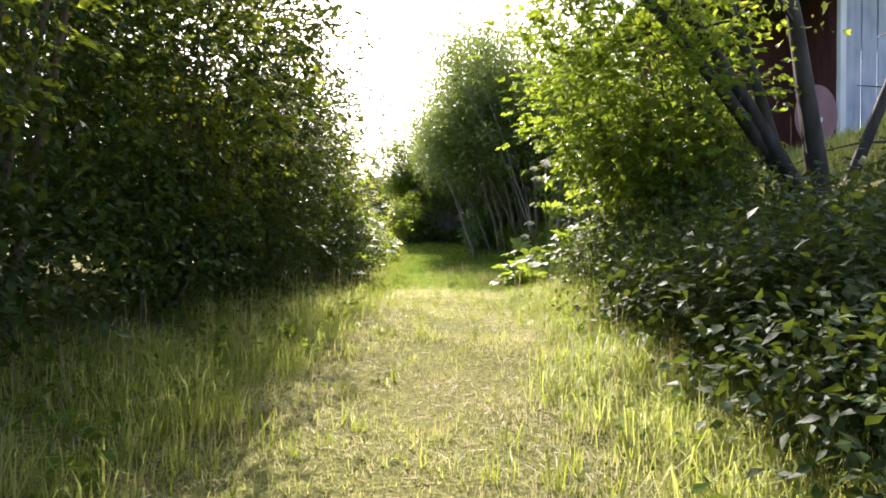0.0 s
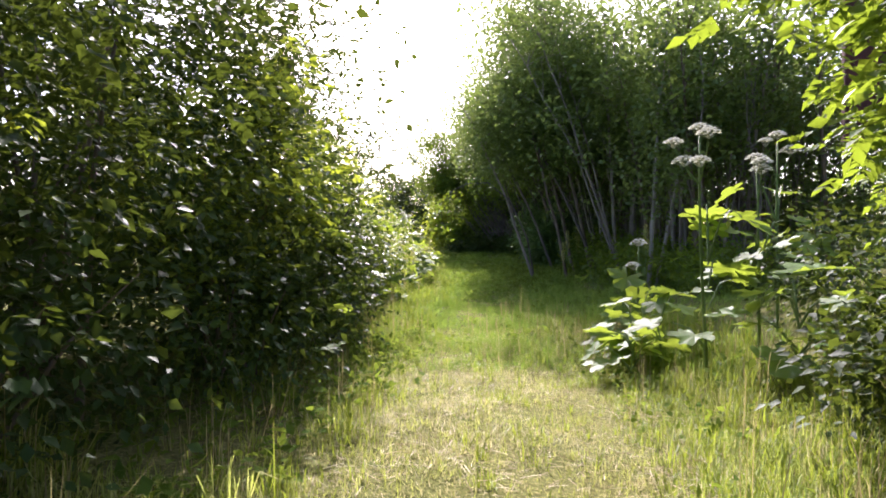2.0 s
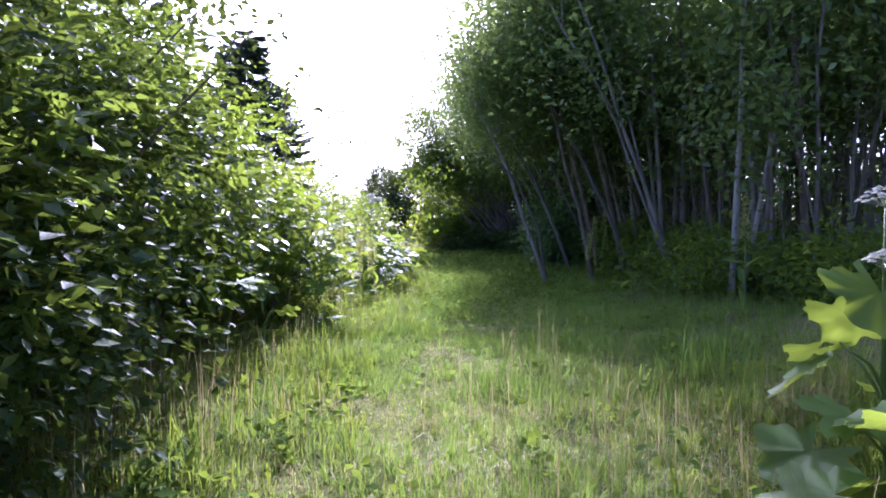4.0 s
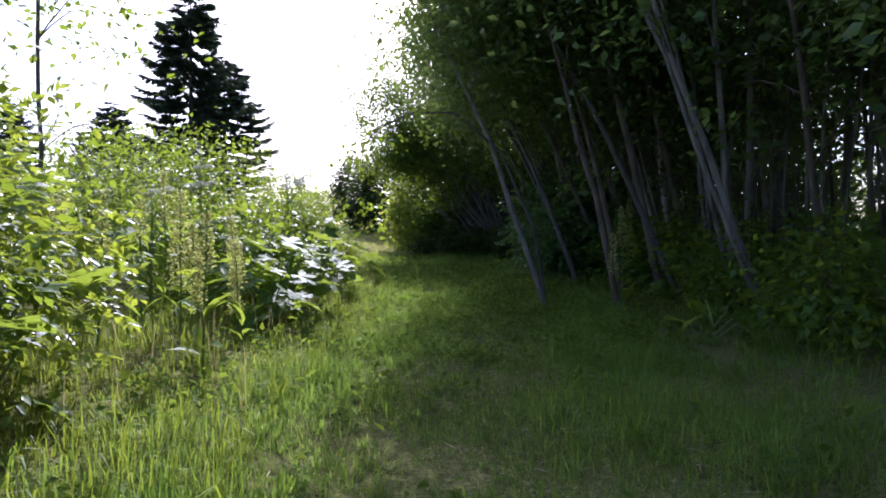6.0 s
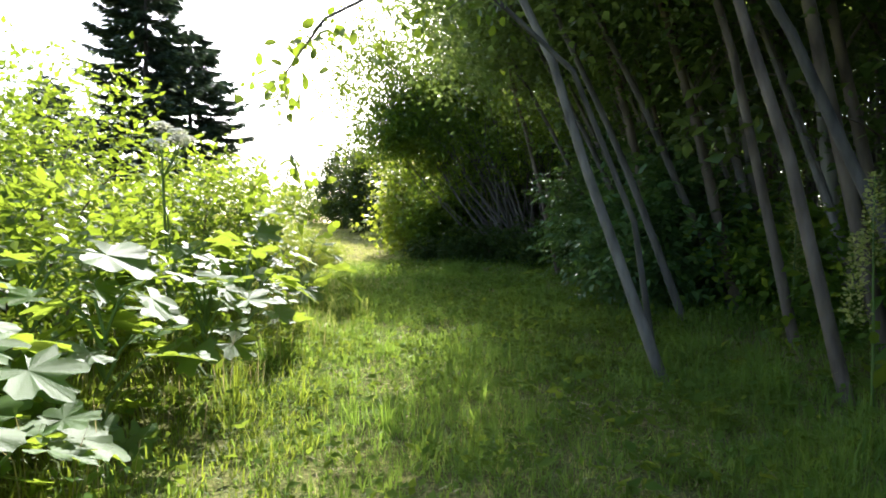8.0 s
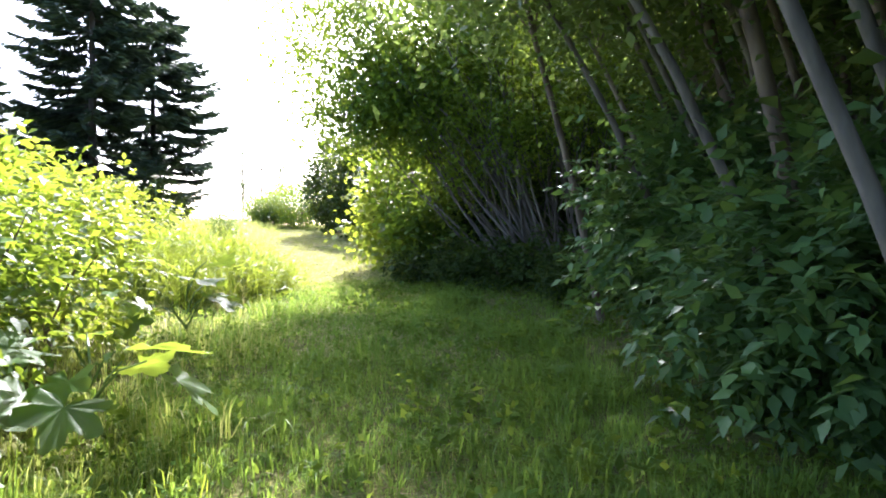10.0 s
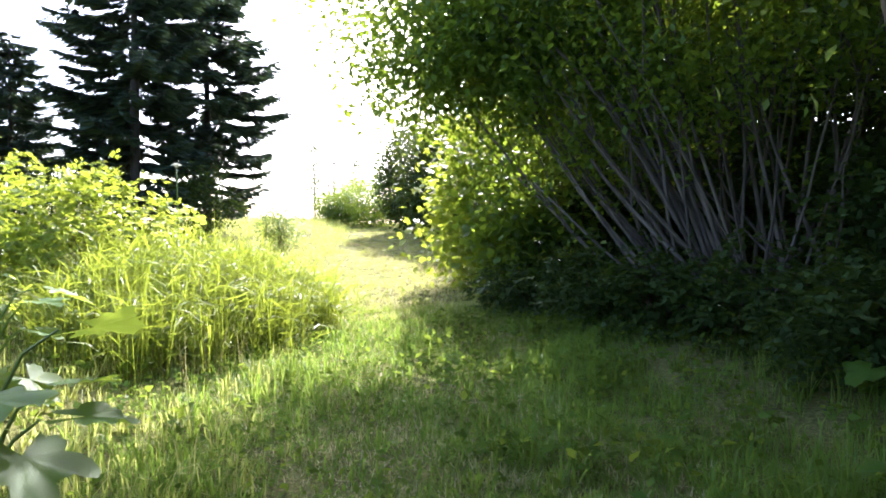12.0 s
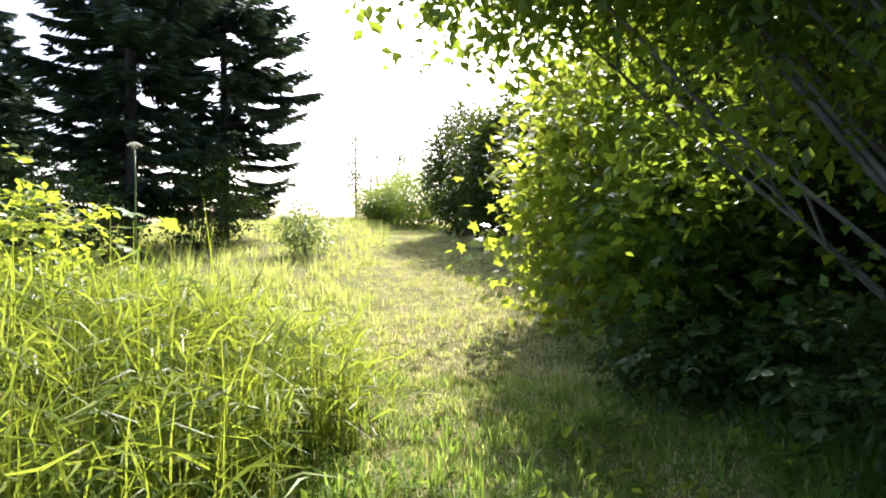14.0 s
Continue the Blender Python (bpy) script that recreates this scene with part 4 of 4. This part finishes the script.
path_points = [(0, 0, -0.1), (-0.25, -0.2, 1.3), (-0.8, -0.5, 2.5), (-1.5, -0.8, 3.05), (-2.15, -1.05, 3.0), (-2.65, -1.1, 2.75), (-2.95, -1.1, 2.35), (-2.92, -1.1, 1.8)]
v, f = tube(path_points, np.linspace(0.03, 0.004, 8), 7)
solid("trunk", v, f, BARK_WILLOW, arch, smooth=True)
tips = []
for p in path_points[3:]:
    for m in range(4):
        e = np.array(p) + (rng.normal(0, 0.22), rng.normal(0, 0.22), rng.uniform(-0.45, 0.1))
        v, f = tube(bent(p, e, 0.02, 4), np.linspace(0.006, 0.002, 4), 4)
        solid("twig", v, f, BARK_WILLOW, arch)
        tips += [e, (np.array(p) + e) / 2]
tips = np.repeat(np.array(tips), 6, 0)
v, f = leaves(tips + rng.normal(0, 0.09, tips.shape), rng.normal(0, 0.7, tips.shape) - (0, 0, 0.6), 0.085 * rng.uniform(0.6, 1.2, len(tips)), ROUND, 0.7)
tagged(solid("crown", v, f, LEAF, arch), kind="stuff")
for x, y in [(1.9, 31.2)]:
    copy_to(crowns[3], x, y, rng.uniform(-12, 12), scale=rng.uniform(0.95, 1.05))
low = [shrub("underwood", "low dark leafy growth under the trees", 4, 20 + 3 * k, 0.85, 0.85, 1.0, 1500, 0.10, "diamond", LEAF, None, 5, category="undergrowth", group="undergrowth of the wood", low=0.0) for k in range(3)]
scatter(low, [(float(edge(y)) + rng.uniform(-0.25, 0.9), y) for y in np.arange(18.5, 42, 0.95)] + [(float(edge(y)) + rng.uniform(1.6, 3.2), y) for y in np.arange(19, 42, 1.5)], 0.75, 1.3, 180)

# ---- willow and bushes at the bend ----
willow = tagged(new("willow"), "wide many-stemmed willow leaning over the way", "tree")
put(willow, 0.45, 36.3)
sprays = []
for k in range(60):
    out = rng.uniform(-0.8, 5.7) if k < 54 else rng.uniform(-3, -1)
    top = rng.uniform(5.5, 8.8) if out < 2.4 else rng.uniform(3.6, 9.0) if out < 4.2 else rng.uniform(5.2, 9.2)
    end = np.array([-out, rng.uniform(-0.5, 2.2), top])
    t = np.linspace(0, 1, 11)
    foot = np.array([float(np.clip(rng.normal(0.4, 0.6), -0.3, 1.6)), float(np.clip(rng.normal(0.4, 0.4), -0.1, 1.2)), -0.08])
    pts = foot + np.stack([end[0] * t ** 0.85, end[1] * t, end[2] * t ** 1.15], 1) + rng.normal(0, 0.09, (11, 3)).cumsum(0) * t[:, None]
    v, f = tube(pts, np.linspace(rng.uniform(0.014, 0.04), 0.006, 11), 6)
    solid("limb", v, f, BARK_WILLOW, willow, smooth=True)
    sprays += [pts[i] for i in (6, 7, 8, 9, 10)]
    for m in range(3):
        b = pts[int(rng.integers(4, 9))]
        tw = bent(b, b + (rng.uniform(-0.9, 0.3), rng.uniform(-0.6, 0.4), rng.uniform(0.5, 1.4)), 0.05, 4)
        v, f = tube(tw, np.linspace(0.012, 0.003, 4), 4)
        solid("twig", v, f, BARK_WILLOW, willow)
        sprays.append(tw[-1])
for ex, ey, ez, ux, uz in [(-4.9, 0.9, 4.6, -3.2, 6.0), (-4.5, 0.6, 3.5, -2.9, 5.0), (-4.1, 0.3, 3.0, -2.6, 4.4), (-3.6, 0.8, 3.1, -2.2, 4.4), (-3.1, 0.4, 3.3, -1.9, 4.6), (-2.5, 0.7, 3.5, -1.5, 4.6), (-4.0, 1.6, 3.2, -2.4, 4.6), (-3.2, 1.8, 3.2, -2.0, 4.6)]:
    t = np.linspace(0, 1, 11)[:, None]
    a, b, c = np.array([0.1, 0.3, -0.08]), np.array([ux, ey, uz * 1.35]), np.array([ex, ey, ez])
    pts = a * (1 - t) ** 2 + 2 * b * t * (1 - t) + c * t ** 2
    v, f = tube(pts, np.linspace(0.03, 0.004, 11), 6)
    solid("limb", v, f, BARK_WILLOW, willow, smooth=True)
    sprays += [pts[i] for i in (7, 8, 9, 10, 10, 9)] * 2
sprays = np.array(sprays)
n = 4700
c = sprays[rng.integers(len(sprays), size=n)] + rng.normal(0, 0.34, (n, 3)).clip(-0.5, 0.5)
places = np.repeat(c, 14, 0) + rng.normal(0, 0.2, (n * 14, 3))
v, f = leaves(places, rng.normal(0, 1, (n * 14, 3)) - (0, 0, 0.3), 0.11 * rng.uniform(0.6, 1.3, n * 14), DIAMOND)
tagged(solid("crown", v, f, LEAF, willow), kind="stuff")
# Lit bush takes the lighter leaf, its half-shaded neighbour the plain one.
shrub("lit_bush", "sunlit bright green bush at the bend of the way", -2.95, 40.5, 1.1, 1.1, 3.4, 4800, 0.16, "palm", LEAF_SUNLIT, category="bush", low=0.0, per=9, spread=0.3)
shrub("lit_bush", "broad-leaved green bush in half shade under the willow", -2.0, 38.9, 0.9, 0.9, 2.2, 2600, 0.16, "palm", LEAF, category="bush", low=0.0)
# Shade behind and under the willow comes from the darker leaf colour.
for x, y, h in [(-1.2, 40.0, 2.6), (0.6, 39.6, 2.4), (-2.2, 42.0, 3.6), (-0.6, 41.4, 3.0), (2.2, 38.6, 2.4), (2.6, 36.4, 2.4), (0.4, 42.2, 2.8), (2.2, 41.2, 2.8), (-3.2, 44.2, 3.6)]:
    shrub("dark_bush", "dense dark bush behind the willow", x, y, 1.1, 1.1, h, 5000, 0.13, "diamond", LEAF_SHADED, category="bush", group="bushes behind the willow", low=0.0)
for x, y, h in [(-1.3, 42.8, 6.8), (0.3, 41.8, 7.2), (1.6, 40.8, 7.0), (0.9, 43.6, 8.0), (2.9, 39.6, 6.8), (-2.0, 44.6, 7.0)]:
    shrub("tall_bush", "tall dark green bush standing behind the willow", x, y, 1.2, 1.2, h, 8000, 0.17, "diamond", LEAF_SHADED, category="bush", group="tall bushes at the bend", low=0.1, spread=0.3)
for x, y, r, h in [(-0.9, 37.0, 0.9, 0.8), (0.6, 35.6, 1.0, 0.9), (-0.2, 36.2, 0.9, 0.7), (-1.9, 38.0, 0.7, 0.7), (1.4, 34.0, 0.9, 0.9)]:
    shrub("nettle_patch", "low dark green leafy patch under the willow", x, y, r, r, h, 2200, 0.09, "pinnate", LEAF_SHADED, stems=5, category="undergrowth", group="undergrowth at the bend", low=0.0)
for x, y, r, h, n in [(1.9, 31.3, 1.1, 2.4, 4200), (1.9, 28.8, 0.8, 1.7, 2800), (2.9, 33.0, 1.1, 2.6, 3600)]:
    shrub("maple_bush", "dark green broad-leaved bush hanging over the grass", x, y, r, r * 1.1, h, int(n * 2.2), 0.15, "elder", LEAF_COOL, category="bush", group="maple bushes", low=0.0, per=9, spread=0.27)

# ---- rise ----
shrub("small_bush", "small round dark bush standing alone on the rise", -10.0, 45.3, 0.5, 0.5, 1.25, 2400, 0.09, "ovate", LEAF_DARK, category="bush", low=0.0)
hogweed(-8.7, 38.9, 2.1, 8, 1, "tall hogweed with one flat white flower head above cut leaves", 0.4)
firs = [spruce("spruce", "tall dark spruce with drooping boughs", 12.0, 3.5, 1.2, 0.17), spruce("spruce", "dark spruce with wide boughs", 9.4, 3.8, 1.0, 0.16)]
put(firs[0], -14.7, 45.0)
put(firs[1], -14.5, 48.4)
for x, y, k, s in [(-17.8, 43.6, 0, 0.56), (-20.5, 46, 1, 0.6), (-24, 45, 0, 0.6), (-22, 52, 1, 0.66)]:
    copy_to(firs[k], x, y, rng.uniform(0, 360), scale=s)
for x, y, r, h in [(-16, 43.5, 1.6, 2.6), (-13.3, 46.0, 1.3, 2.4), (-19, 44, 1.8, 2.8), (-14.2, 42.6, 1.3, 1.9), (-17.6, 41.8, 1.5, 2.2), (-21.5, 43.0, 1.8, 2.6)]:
    shrub("low_bush", "low dark bush at the foot of the spruces", x, y, r, r, h, 4200, 0.12, "ovate", LEAF_SHADED, category="bush", group="bushes at the spruces", low=0.0)
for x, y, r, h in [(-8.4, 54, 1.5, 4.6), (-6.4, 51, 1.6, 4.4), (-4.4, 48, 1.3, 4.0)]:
    shrub("dark_bush", "tall dark bush at the edge of the rise", x, y, r, r, h, 9000, 0.19, "ovate", LEAF_SHADED, category="bush", group="bushes on the rise", low=0.0)
for x, y, r, h in [(-14.6, 60.5, 1.3, 1.6), (-13.2, 60, 1.6, 2.3), (-11.8, 58.5, 1.7, 2.8), (-10.0, 59, 1.7, 3.4)]:
    shrub("low_bush", "rounded low bush on the rise", x, y, r, r, h, 6000, 0.13, "ovate", LEAF, category="bush", group="bushes on the rise", low=0.0)
far = [tree("thin_tree", "thin half-bare tree on the skyline", h, 0.2, 0.7, c, 0.12, (0.1, 0), 0.06, LEAF_SHADED, BARK, 16, "thin trees on the skyline") for h, c in ((6.8, 2600), (6.4, 400), (5.4, 2600))]
for ob, x, y in zip(far, (-17.6, -16.6, -15.6), (64, 64.5, 65)):
    put(ob, x, y)
copy_to(far[1], -16.9, 64.2, 50)

# ---- fresh herbs in the shade of the bend ----
herbs("ground_herbs", "fresh green herb leaves in the shade of the wood", 1100, 21, 37, 0.3, 3.4, 0.05, 0.12, LEAF_HERB)
herbs("ground_herbs", "fresh green herb leaves along the trodden way", 800, 19, 36, -2.2, 0.3, 0.03, 0.08, LEAF_HERB)
